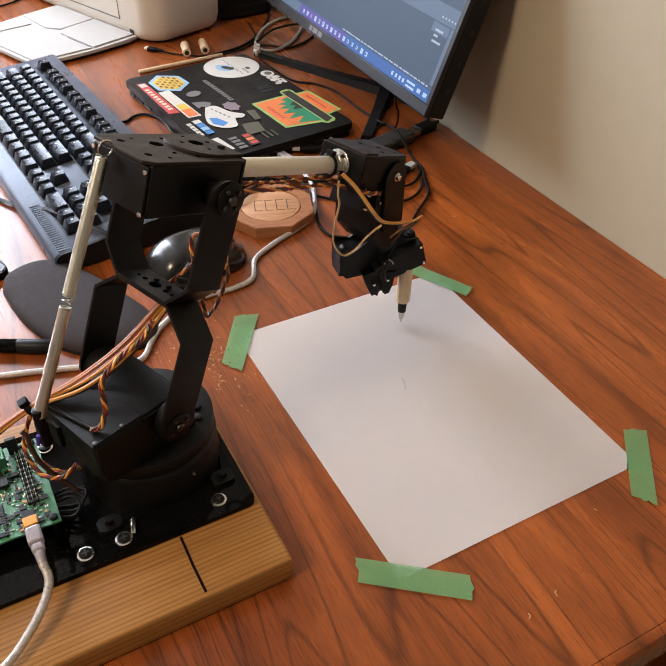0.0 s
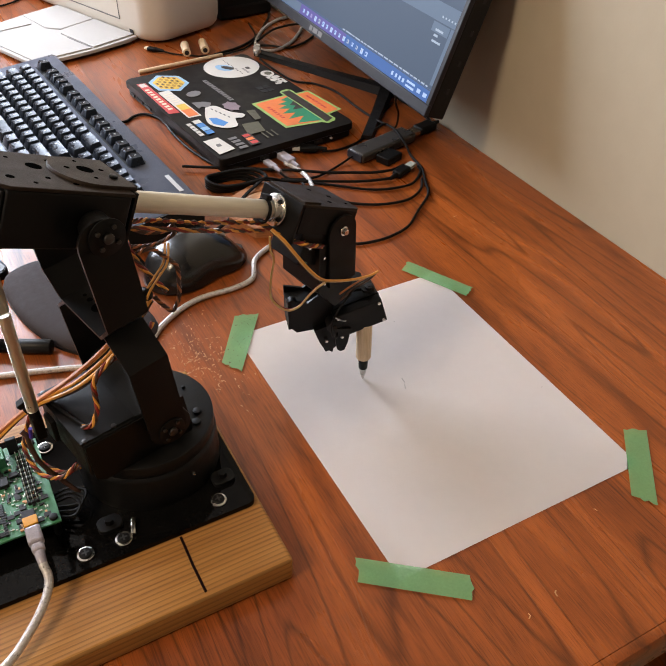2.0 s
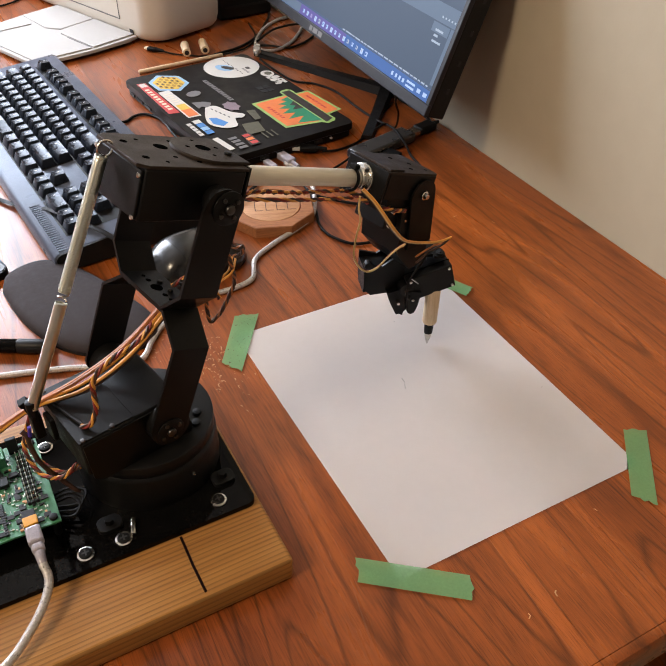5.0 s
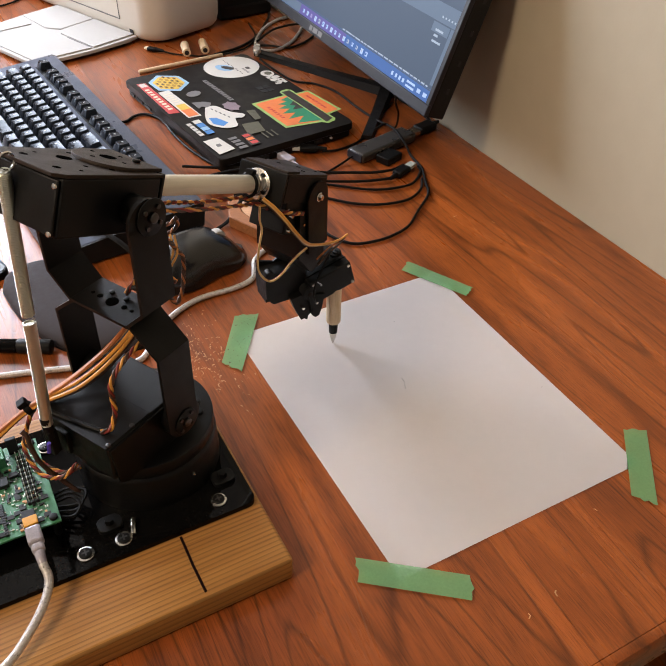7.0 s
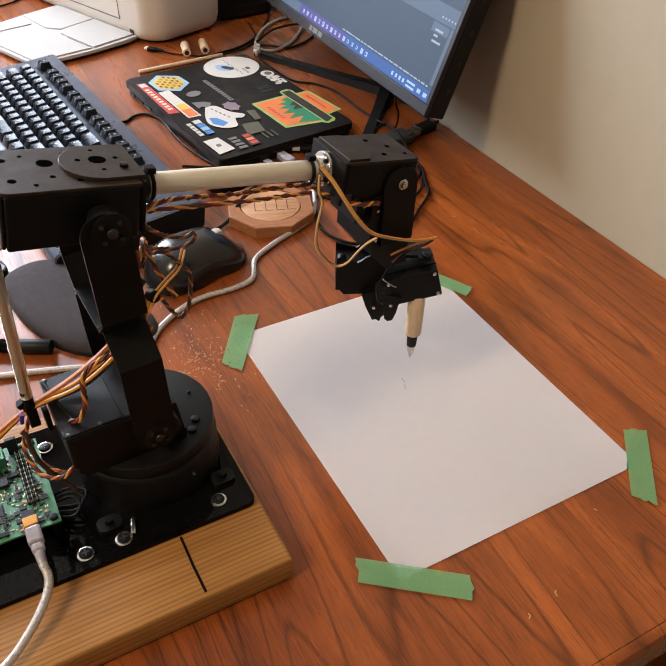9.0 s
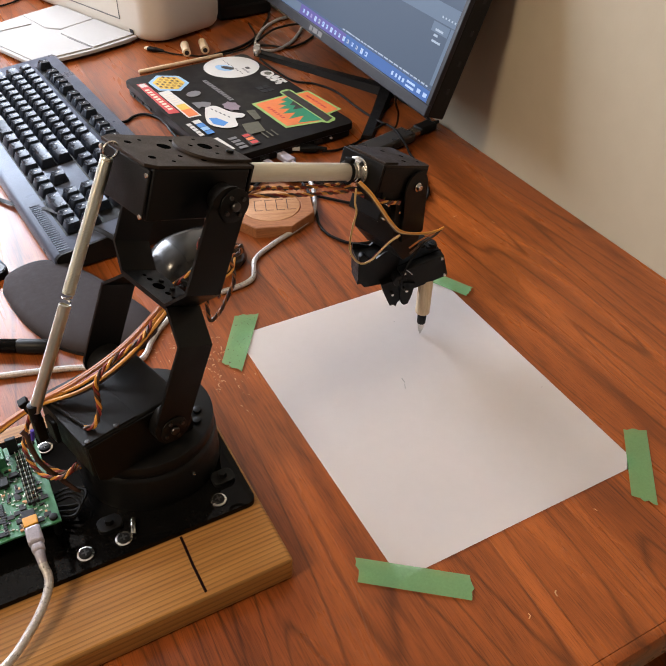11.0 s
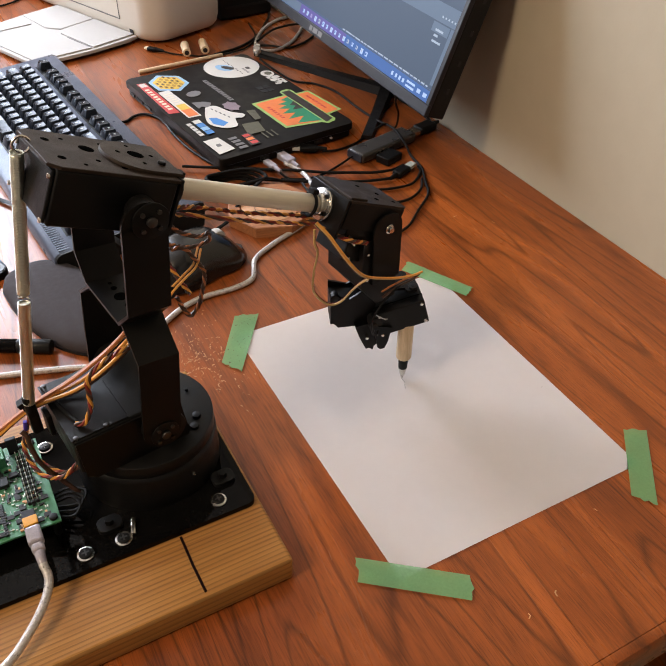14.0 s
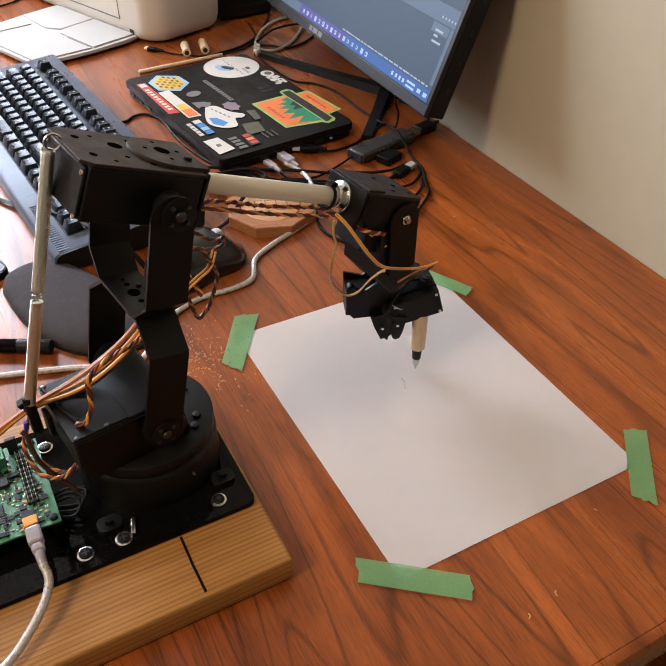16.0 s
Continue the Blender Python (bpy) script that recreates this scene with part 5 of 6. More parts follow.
# ---------------------------------------------------------------- monitor
def build_monitor():
    mo = thing("monitor", pose(0.3135, 0.7320, 0.0813, 0, 0, -91.56), "black desktop monitor showing a blue code editor", "monitor")
    lean = pose(0, 0, 0, -20, 0, 0)
    hw, ht = 0.2850, 0.335

    def mp(name, bm, mat, parent=mo, label="", smooth=True):
        return part(name, bm, M[mat], parent, label, lean if parent is mo else None, smooth)

    shell = mp("back_shell", join(box(-hw, hw, 0.0062, 0.0290, 0.0005, ht, 0.002), box(-hw + 0.03, hw - 0.03, 0.0290, 0.0500, 0.03, ht - 0.03, 0.006)), "monitor_black")
    chin = mp("chin", box(-hw, hw, 0.0, 0.0065, 0.0, 0.0135, 0.0012), "bezel", mo, "grey lower bezel")
    for x0, x1, z0, z1 in ((-hw, -hw + 0.007, 0.0136, ht), (hw - 0.007, hw, 0.0136, ht), (-hw + 0.007, hw - 0.007, ht - 0.007, ht)):
        mp("bezel", box(x0, x1, 0.0004, 0.0065, z0, z1, 0.0008), "bezel")
    part("brand_mark", join(join(box(-0.020, -0.012, -0.0004, 0.001, 0.0035, 0.0100), box(-0.009, 0.004, -0.0004, 0.001, 0.0035, 0.0100)), box(0.007, 0.019, -0.0004, 0.001, 0.0035, 0.0100)), M["s_grey"], chin, smooth=False)
    for z in (0.030, 0.062, 0.095, 0.130):
        part("vent_clip", box(hw - 0.0002, hw + 0.0006, 0.017, 0.021, z, z + 0.006), M["chip"], shell)
    sc = mp("screen", box(-hw + 0.007, hw - 0.007, 0.0015, 0.0060, 0.0137, ht - 0.007), "screen", mo, "lit screen with a dark blue editor")

    def lit(x0, x1, z0, z1, mat, lift=0.0001):
        part("screen_item", box(x0, x1, 0.0015 - lift - 0.0001, 0.0014 - lift + 0.0001, z0, z1), M[mat], sc, smooth=False)

    xr = hw - 0.0072
    lit(-0.2778, xr, 0.0138, 0.0270, "screen_bar")
    lit(-0.085, 0.075, 0.0139, 0.0269, "screen_purple", 0.0004)
    lit(-0.130, -0.062, 0.0142, 0.0266, "screen_side", 0.0007)
    icon = random.Random(4)
    for k in range(16):
        x, r = -0.052 + 0.0122 * k, icon.uniform(0.0022, 0.0034)
        lit(x, x + 2 * r, 0.0204 - r, 0.0204 + r, icon.choice(("screen_icon", "screen_text", "screen_mauve" if k < 8 else "screen_icon")), 0.001)
        lit(x + 0.5 * r, x + 1.3 * r, 0.0204 - 0.3 * r, 0.0204 + 0.6 * r, icon.choice(("screen_text", "screen_bar")), 0.0014)
    lit(0.238, 0.270, 0.0842, 0.0945, "screen_side", 0.0002)
    for k in range(5):
        lit(0.250 + 0.006 * k, 0.2525 + 0.006 * k, 0.1010, 0.1030, "screen_text", 0.0008)
    for k, x in enumerate((0.197, 0.206, 0.214, 0.222, 0.255, 0.268)):
        lit(x, x + (0.004 if k < 4 else 0.007), 0.0180, 0.0226, "screen_icon", 0.001)
    for k in range(2):
        lit(0.231, 0.249, 0.0165 + 0.005 * k, 0.0190 + 0.005 * k, "screen_icon", 0.001)
    rnd = random.Random(8)
    x = 0.062
    while x < 0.268:
        w = rnd.uniform(0.004, 0.016)
        lit(x, min(x + w, 0.27), 0.0294, 0.0310, "screen_text", 0.0004)
        x += w + 0.0025
    lit(-0.2778, xr, 0.0285, 0.0289, "screen_bar", 0.0004)
    lit(0.272, xr, 0.0330, 0.0950, "screen_side", 0.0004)
    lit(0.090, xr, 0.0960, 0.1150, "screen_side", 0.0004)
    lit(-0.2778, xr, 0.2000, 0.3270, "screen_side", 0.0004)
    for z, w in ((0.0860, 0.015), (0.0800, 0.008), (0.0740, 0.017)):
        lit(0.246, 0.246 + w, z, z + 0.0024, "screen_text", 0.0004)
    
    # stand: neck and two splayed legs
    inv = mo.matrix_basis.inverted()
    apex = inv @ Vector((0.4060, 0.6830, 0))

    def leg(tip, name):
        q = inv @ Vector((*tip, 0))
        d = (apex - q).normalized()
        n = Vector((-d.y, d.x, 0))
        bm = bmesh.new()
        ring = []
        for p, w, h in ((q, 0.0085, 0.006), (q.lerp(apex, 0.5), 0.0090, 0.008), (apex, 0.0110, 0.012)):
            ring.append([bm.verts.new(p + n * s * w + Vector((0, 0, z))) for s, z in ((-1, 0.0), (1, 0.0), (0.75, h), (-0.75, h))])
        for a, b in zip(ring, ring[1:]):
            for k in range(4):
                bm.faces.new((a[k], a[(k + 1) % 4], b[(k + 1) % 4], b[k]))
        bm.faces.new(ring[0][::-1])
        bm.faces.new(ring[-1])
        part(name, bm, M["monitor_black"], mo, "splayed black stand leg", smooth=False)

    leg((0.3060, 0.5680), "stand_leg")
    leg((0.3010, 0.9060), "stand_leg")
    part("stand_neck", box(apex.x - 0.028, apex.x + 0.028, apex.y - 0.004, apex.y + 0.010, -0.0600, 0.16, 0.003), M["monitor_black"], mo)


# ---------------------------------------------------------------- printer and things behind the laptop
def build_printer():
    pr = thing("printer", pose(0.150, 1.010, 0, 0, 0, 20.6), "cream-white printer with its front tray folded open", "printer")
    out = rounded(0.004, 0.166, -0.018, 0.420, 0.038, 10)
    bm = bmesh.new()
    rings = []
    for inset, z in ((0.014, 0.002), (0.007, 0.005), (0.003, 0.011), (0.001, 0.022), (0.0, 0.050), (0.0, 0.190), (0.004, 0.204), (0.012, 0.210)):
        rings.append([bm.verts.new((x + (0.086 - x) * inset / 0.081, y + (0.207 - y) * inset / 0.212, z)) for x, y in out])
    k = len(out)
    for a, b in zip(rings, rings[1:]):
        for i in range(k):
            bm.faces.new((a[i], a[(i + 1) % k], b[(i + 1) % k], b[i]))
    bm.faces.new(rings[0][::-1])
    bm.faces.new(rings[-1])
    body = part("body", bm, M["printer"], pr, "rounded cream plastic body")
    part("panel_gap", box(0.0034, 0.0060, 0.066, 0.380, 0.0290, 0.0302), M["s_grey"], body)
    part("panel_gap", box(0.0034, 0.0060, 0.0650, 0.0662, 0.0290, 0.150), M["s_grey"], body)
    part("status_mark", box(-0.0004, 0.0004, -0.0050, 0.0050, -0.0050, 0.0050), M["chip"], body, "small dark label", m=pose(0.0060, 0.0400, 0.0135, 0, -6, -4))
    for x in (0.04, 0.13):
        part("foot", cyl((x, 0.04, 0), (x, 0.04, 0.004), 0.012, n=16), M["rubber"], pr)
        part("foot", cyl((x, 0.38, 0), (x, 0.38, 0.004), 0.012, n=16), M["rubber"], pr)
    tray = part("tray", prism([(0.0085, 0.030), (0.0085, 0.256), (-0.072, 0.248), (-0.112, 0.243), (-0.168, 0.225), (-0.178, 0.190), (-0.176, 0.048), (-0.170, 0.038), (-0.083, 0.0265), (-0.016, 0.0255)], 0.0050, 0.0100, 0.0012), M["card"], pr, "white folded-out paper tray")
    part("tray_leaf", prism([(0.006, 0.036), (0.006, 0.142), (-0.060, 0.136), (-0.074, 0.122), (-0.074, 0.033)], 0.0102, 0.0122, 0.0006), M["card"], tray)
    part("tray_leaf", prism([(0.006, 0.146), (0.006, 0.250), (-0.068, 0.243), (-0.076, 0.164), (-0.062, 0.140)], 0.0102, 0.0118, 0.0006), M["card"], tray)
    part("tray_leaf", prism([(-0.079, 0.033), (-0.079, 0.160), (-0.094, 0.190), (-0.172, 0.200), (-0.170, 0.046)], 0.0102, 0.0120, 0.0006), M["card"], tray)
    part("tray_leaf", prism([(-0.082, 0.196), (-0.076, 0.238), (-0.112, 0.238), (-0.164, 0.220), (-0.170, 0.206)], 0.0102, 0.0114, 0.0005), M["card"], tray)
    part("tray_hinge", box(-0.0785, -0.0750, 0.034, 0.100, 0.0101, 0.0108), M["s_grey"], tray)
    for x, y in ((-0.01, 0.06), (-0.15, 0.06), (-0.15, 0.20), (-0.02, 0.22)):
        part("tray_foot", cyl((x, y, 0.0), (x, y, 0.0052), 0.006, n=14), M["card"], tray)


def build_small_things():
    bx = thing("black_device", pose(0.352, 1.135, 0, 0, 0, 4), "flat black electronic box behind the printer", "device")
    part("case", box(-0.050, 0.050, -0.060, 0.060, 0.003, 0.052, 0.003), M["monitor_black"], bx)
    part("vent_slot", box(-0.040, 0.040, -0.0606, -0.058, 0.020, 0.024), M["chip"], bx)
    for x in (-0.04, 0.04):
        part("foot", box(x - 0.006, x + 0.006, -0.05, 0.05, 0, 0.0035), M["rubber"], bx)
    # two drilled dowel offcuts lying beside the printer
    for x, y, a in ((0.2010, 0.9610, 76), (0.2310, 0.9600, 77)):
        dw = thing("dowel_offcut", pose(x, y, 0.0068, 0, 90, a), "short pale dowel offcut with a drilled end", "dowel", group="dowel offcuts beside the printer")
        part("dowel_body", cyl((0, 0, -0.020), (0, 0, 0.017), 0.0066, n=24, bevel=0.0008), M["dowel"], dw)
        # black disc on the end face paints the shade in the drilled end
        part("drilled_hole", cyl((0, 0, -0.0204), (0, 0, -0.0185), 0.0036, n=18), M["chip"], dw)
    st = part("wooden_stick", cyl((0.1076, 0.9080, 0.0031), (0.2468, 0.9200, 0.0031), 0.0030, n=16, bevel=0.0006), M["dowel"])
    tagged(st, "thin pale wooden stick lying behind the laptop", "stick")
    # octagonal wooden coaster with an engraved round well
    co = thing("coaster", pose(0.1165, 0.4560, 0, 0, 0, -20), "octagonal carved wooden coaster", "coaster")
    def octagon(r):
        return [(r * math.cos(radians(22.5 + 45 * k)) * 1.0, r * math.sin(radians(22.5 + 45 * k)) * 0.98) for k in range(8)]
    bm = bmesh.new()
    seg = 48
    def ring(r, z, octo=False):
        vs = []
        for k in range(seg):
            a = 2 * math.pi * k / seg
            rr = r
            if octo:
                b = (a + math.pi / 8) % (math.pi / 4) - math.pi / 8
                rr = r * math.cos(math.pi / 8) / math.cos(b)
            vs.append(bm.verts.new((rr * math.cos(a), rr * math.sin(a), z)))
        return vs
    rs = [ring(0.0505, 0.0, True), ring(0.0505, 0.0115, True), ring(0.0495, 0.0125, True), ring(0.0345, 0.0125), ring(0.0335, 0.0100)]
    for a, b in zip(rs, rs[1:]):
        for k in range(seg):
            bm.faces.new((a[k], a[(k + 1) % seg], b[(k + 1) % seg], b[k]))
    bm.faces.new(rs[0][::-1])
    bm.faces.new(rs[-1])
    part("block", bm, M["coaster"], co)
    inlay = part("inlay_disc", cyl((0, 0, 0.0101), (0, 0, 0.0118), 0.0325, n=48, bevel=0.0004), M["inlay"], co)
    for k in range(4):
        x = -0.018 + 0.012 * k
        part("carved_line", join(join(box(x, x + 0.0009, -0.011, 0.011, 0.0117, 0.01192), box(x, x + 0.009, -0.011, -0.0101, 0.0117, 0.01192)), box(x, x + 0.009, 0.0101, 0.011, 0.0117, 0.01192)), M["brown"], inlay, smooth=False)
    # computer mouse
    ms = thing("computer_mouse", pose(0.0060, 0.3950, 0, 0, 0, 14), "glossy black computer mouse with a pale wheel", "mouse")

    def shell(a0, a1, inset, mat, name, z0=0.002):
        bm = bmesh.new()
        rows = []
        n = 22
        for i in range(n + 1):
            s = a0 + (a1 - a0) * i / n          # -1 back, 1 front
            w = 0.0325 * (1 - abs(s) ** 3.2) ** 0.5 * (1 - 0.10 * math.exp(-((s - 0.1) / 0.3) ** 2)) - inset
            h = 0.0385 * (1 - abs(s * 0.98 + 0.12) ** 2.6 * 0.80) * (1 - max(0, abs(s)) ** 9) - inset
            w, h = max(w, 0.0006), max(h, 0.003)
            rows.append([bm.verts.new((0.0560 * s, w * math.copysign(abs(math.cos(t)) ** 0.7, math.cos(t)), z0 + h * abs(math.sin(t)) ** 0.75)) for t in (math.pi * k / 20 for k in range(21))])
        for r0, r1 in zip(rows, rows[1:]):
            for k in range(20):
                bm.faces.new((r0[k], r0[k + 1], r1[k + 1], r1[k]))
            bm.faces.new((r0[0], r1[0], r1[20], r0[20]))
        bm.faces.new(rows[0])
        bm.faces.new(rows[-1][::-1])
        return part(name, bm, M[mat], ms)

    shell(-0.42, 0.999, 0.0, "mouse_black", "front_shell")
    shell(-0.999, -0.425, 0.0, "mouse_black", "palm_rest")
    part("wheel", cyl((0.027, -0.0045, 0.0266), (0.027, 0.0045, 0.0266), 0.0082, n=24, bevel=0.0012), M["card"], ms, "pale scroll wheel")
    part("base_pad", prism(ellipse(0, 0, 0.052, 0.026), 0.0, 0.0022), M["rubber"], ms)
    # grey fabric wrist rest
    outline = [p[:2] for p in smooth_path([(-0.174, 0.436, 0), (-0.168, 0.457, 0), (-0.150, 0.469, 0), (-0.130, 0.470, 0), (-0.112, 0.457, 0), (-0.090, 0.420, 0), (-0.068, 0.368, 0), (-0.058, 0.335, 0),
                                           (-0.060, 0.314, 0), (-0.075, 0.302, 0), (-0.098, 0.303, 0), (-0.123, 0.3115, 0), (-0.147, 0.337, 0), (-0.166, 0.385, 0), (-0.174, 0.436, 0)], 5)][:-1]
    cx, cy = -0.115, 0.388
    bm = bmesh.new()
    wr = thing("wrist_rest", pose(0, 0, 0), "dark grey padded fabric wrist rest on the desk", "wrist rest")
    part("rubber_base", prism(outline, 0.0, 0.0030), M["rubber"], wr)
    rings = [[bm.verts.new((cx + (x - cx) * k, cy + (y - cy) * k, z)) for x, y in outline] for k, z in ((0.99, 0.0031), (0.99, 0.0050), (0.975, 0.0075), (0.90, 0.0110), (0.7, 0.0140), (0.4, 0.0155))]
    for a, b in zip(rings, rings[1:]):
        for i in range(len(outline)):
            bm.faces.new((a[i], a[(i + 1) % len(outline)], b[(i + 1) % len(outline)], b[i]))
    bm.faces.new(rings[0][::-1])
    bm.faces.new(rings[-1])
    part("pad", bm, M["pad"], wr)
    # black marker pen
    mk = thing("marker_pen", pose(-0.1505, 0.3325, 0.0066, 0, 90, 151.5), "thick glossy black marker pen on the desk", "pen")
    part("barrel", cyl((0, 0, 0.030), (0, 0, 0.125), 0.0062, n=24, bevel=0.0008), M["gloss"], mk)
    part("cap", cyl((0, 0, 0.0), (0, 0, 0.0298), 0.0066, n=24, bevel=0.0012), M["servo"], mk)
    # black phone
    ph = thing("phone", pose(-0.1610, 0.4640, 0, 0, 0, 14), "black phone lying face up beside the wrist rest", "phone")
    part("body", prism(rounded(-0.075, 0.0, 0.0, 0.150, 0.008, 5), 0.0, 0.0088, 0.0016), M["servo"], ph)
    part("glass", prism(rounded(-0.073, -0.002, 0.002, 0.148, 0.007, 5), 0.0089, 0.0092), M["gloss"], ph, "dark glass screen")


def cable(name, pts, r, mat, label, flat=1.0):
    path = smooth_path(pts, 8)
    ob = part(name, tube(path, r * (0.76 if mat == "cable" else 1.0), 8, flat), M[mat])
    return tagged(ob, label, "cable")


def plug(name, m, l, w, h, tip, mat, tipmat, label):
    th = thing(name, m, label, "plug")
    part("shell", box(-l, 0, -w, w, 0.0, h, min(w, h) * 0.35, 3), M[mat], th)
    part("contact", box(0.0002, tip, -w * 0.72, w * 0.72, h * 0.22, h * 0.78, 0.0004), M[tipmat], th)
    part("strain_relief", cyl((-l - 0.012, 0, h * 0.5), (-l + 0.001, 0, h * 0.5), 0.0022, 0.0034, n=12), M[mat], th)
    return th


def build_cables():
    z = 0.0022
    c = lambda *p: [(x, y, z) for x, y in p]
    # braided silver USB lead across the desk
    cable("usb_cable", [(0.1780, 0.5480, 0.0060), (0.1870, 0.5300, 0.0035), (0.1885, 0.5050, 0.0030), (0.1790, 0.4720, 0.0030), (0.1560, 0.4300, 0.0030), (0.1270, 0.4120, 0.0030), (0.0963, 0.3991, 0.0030), (0.0640, 0.3800, 0.0030), (0.0482, 0.3513, 0.0030),
                        (0.0250, 0.3440, 0.0030), (-0.0060, 0.3441, 0.0030), (-0.0300, 0.3370, 0.0030), (-0.0538, 0.3220, 0.0030), (-0.0700, 0.3050, 0.0030), (-0.0850, 0.2860, 0.0030), (-0.1100, 0.2850, 0.0030), (-0.1362, 0.2990, 0.0030), (-0.1718, 0.3113, 0.0030), (-0.2200, 0.3250, 0.0030), (-0.28, 0.34, 0.003)],
          0.0027, "cable_grey", "silver braided cable winding across the desk")
    plug("usb_c_plug", pose(0.1580, 0.5600, 0.0045, 0, 0, 100), 0.020, 0.0044, 0.0055, 0.006, "plug", "steel", "small silver plug in the laptop's side")
    plug("usb_plug_clear", pose(0.1815, 0.5680, 0.0030, 0, 0, 100), 0.026, 0.0062, 0.0085, 0.010, "plug", "steel", "clear grey moulded plug in the laptop's side")
    plug("usb_plug_black", pose(0.2120, 0.5740, 0.0030, 0, 0, 150), 0.022, 0.0062, 0.0070, 0.014, "cable", "s_white", "black plug with a bright contact")
    cable("thin_cable", [(0.2350, 0.5560, 0.005), (0.2560, 0.5560, z), (0.2900, 0.5640, z), (0.3300, 0.5900, z), (0.3600, 0.6200, z), (0.3980, 0.6500, z)], 0.0020, "cable", "thin black cable on the desk")
    cable("thin_cable", [(0.1620, 0.5320, 0.006), (0.1700, 0.5150, z), (0.2000, 0.5060, z), (0.2350, 0.5180, z), (0.2600, 0.5260, 0.006)], 0.0018, "cable", "thin black cable on the desk")
    # adapter hub with its metal plug
    hub = thing("usb_hub", pose(0.2620, 0.5230, 0.0, 0, 0, 14), "black aluminium adapter hub on the desk", "hub")
    part("body", box(0, 0.098, -0.0140, 0.0140, 0.0015, 0.0135, 0.0035, 3), M["hub"], hub)
    part("end_cap", box(-0.0008, 0.0016, -0.0125, 0.0125, 0.0025, 0.0125, 0.0006), M["bezel"], hub)
    part("port", box(0.030, 0.046, -0.0146, -0.0130, 0.004, 0.010), M["steel"], hub)
    part("port", box(0.054, 0.068, -0.0146, -0.0130, 0.004, 0.010), M["chip"], hub)
    part("rubber_pad", box(0.005, 0.093, -0.011, 0.011, 0.0, 0.0016), M["rubber"], hub)
    plug("display_plug", pose(0.3740, 0.5520, 0.001, 0, 0, 194), 0.030, 0.0095, 0.0100, 0.012, "cable", "steel", "black video plug with a steel shell")
    cable("display_cable", [(0.4000, 0.5580, 0.005), (0.4100, 0.5800, 0.004), (0.4120, 0.6200, 0.004), (0.4090, 0.6700, 0.004), (0.4050, 0.7300, 0.004)], 0.0032, "cable", "thick black cable running along the wall")
    plug("usb_a_plug", pose(0.3080, 0.4735, 0.001, 0, 0, 24), 0.024, 0.0065, 0.0075, 0.014, "cable", "solder", "black plug with a bright steel contact")
    block = thing("card_reader", pose(0.3020, 0.5060, 0, 0, 0, 20), "small black card reader beside the hub", "card reader")
    part("body", box(-0.014, 0.014, -0.010, 0.010, 0.0, 0.010, 0.0015), M["servo"], block)
    part("slot", box(-0.010, 0.010, -0.0104, -0.0090, 0.003, 0.006), M["chip"], block)
    # long loop from behind the laptop round to the mouse side
    cable("loop_cable", c((0.2940, 0.8800), (0.2957, 0.8392), (0.3033, 0.7806), (0.3268, 0.7570), (0.3419, 0.7188), (0.3428, 0.6580)) + [(0.3417, 0.6039, 0.006), (0.3345, 0.5500, 0.018), (0.3330, 0.5200, 0.012)] + c((0.3320, 0.5000), (0.3260, 0.4680), (0.3120, 0.4390), (0.2980, 0.4120), (0.2670, 0.3860), (0.2400, 0.3640), (0.2120, 0.3550), (0.1870, 0.3550), (0.1670, 0.3620), (0.1540, 0.3850), (0.1530, 0.4070), (0.1600, 0.4280), (0.1720, 0.4600), (0.1780, 0.5000)), 0.0021, "cable", "thin black cable looping over the desk")
    cable("loop_cable", c((0.1600, 0.5200), (0.1900, 0.4950), (0.2100, 0.4780), (0.2460, 0.4490), (0.2800, 0.4400), (0.3000, 0.4440), (0.3200, 0.4620), (0.3250, 0.4750)), 0.0020, "cable", "thin black cable looping over the desk")
    cable("loop_cable", c((0.1500, 0.5000), (0.1880, 0.4560), (0.2100, 0.4320), (0.2380, 0.4160), (0.2700, 0.4120), (0.2960, 0.4250), (0.3120, 0.4460)), 0.0021, "cable", "thin black cable looping over the desk")
    cable("loop_cable", [(x, y, zz + 0.003) for x, y, zz in c((0.0640, 0.5960), (0.0900, 0.5800), (0.1190, 0.5650), (0.1500, 0.5450), (0.1840, 0.5250), (0.2150, 0.5040), (0.2420, 0.4910), (0.2650, 0.4800), (0.2880, 0.4760), (0.3060, 0.4800))], 0.0024, "cable", "black cable crossing the desk")
    cable("loop_cable", [(x, y, zz + 0.001) for x, y, zz in c((0.1150, 0.5420), (0.1550, 0.5160), (0.2000, 0.4920), (0.2400, 0.4720), (0.2800, 0.4620), (0.3080, 0.4700))], 0.0022, "cable", "black cable crossing the desk")
    # tied coil of cable near the laptop's corner
    for k in range(4):
        a, b, zz = 0.0225 + 0.0022 * k, 0.0150 + 0.0016 * k, 0.0025 + 0.0040 * k
        ring = [(0.0990 + 0.0020 * k + a * math.cos(t + 0.4) * 1.15, 0.5330 - 0.0026 * k + b * math.sin(t), zz + 0.0012 * math.sin(3 * t)) for t in (2 * math.pi * i / 28 for i in range(29))]
        ob = part("coiled_cable", tube(ring, 0.0021, 8), M["cable"])
        tagged(ob, "black cable coiled up in a small loop", "cable", group="turns of the coiled cable")
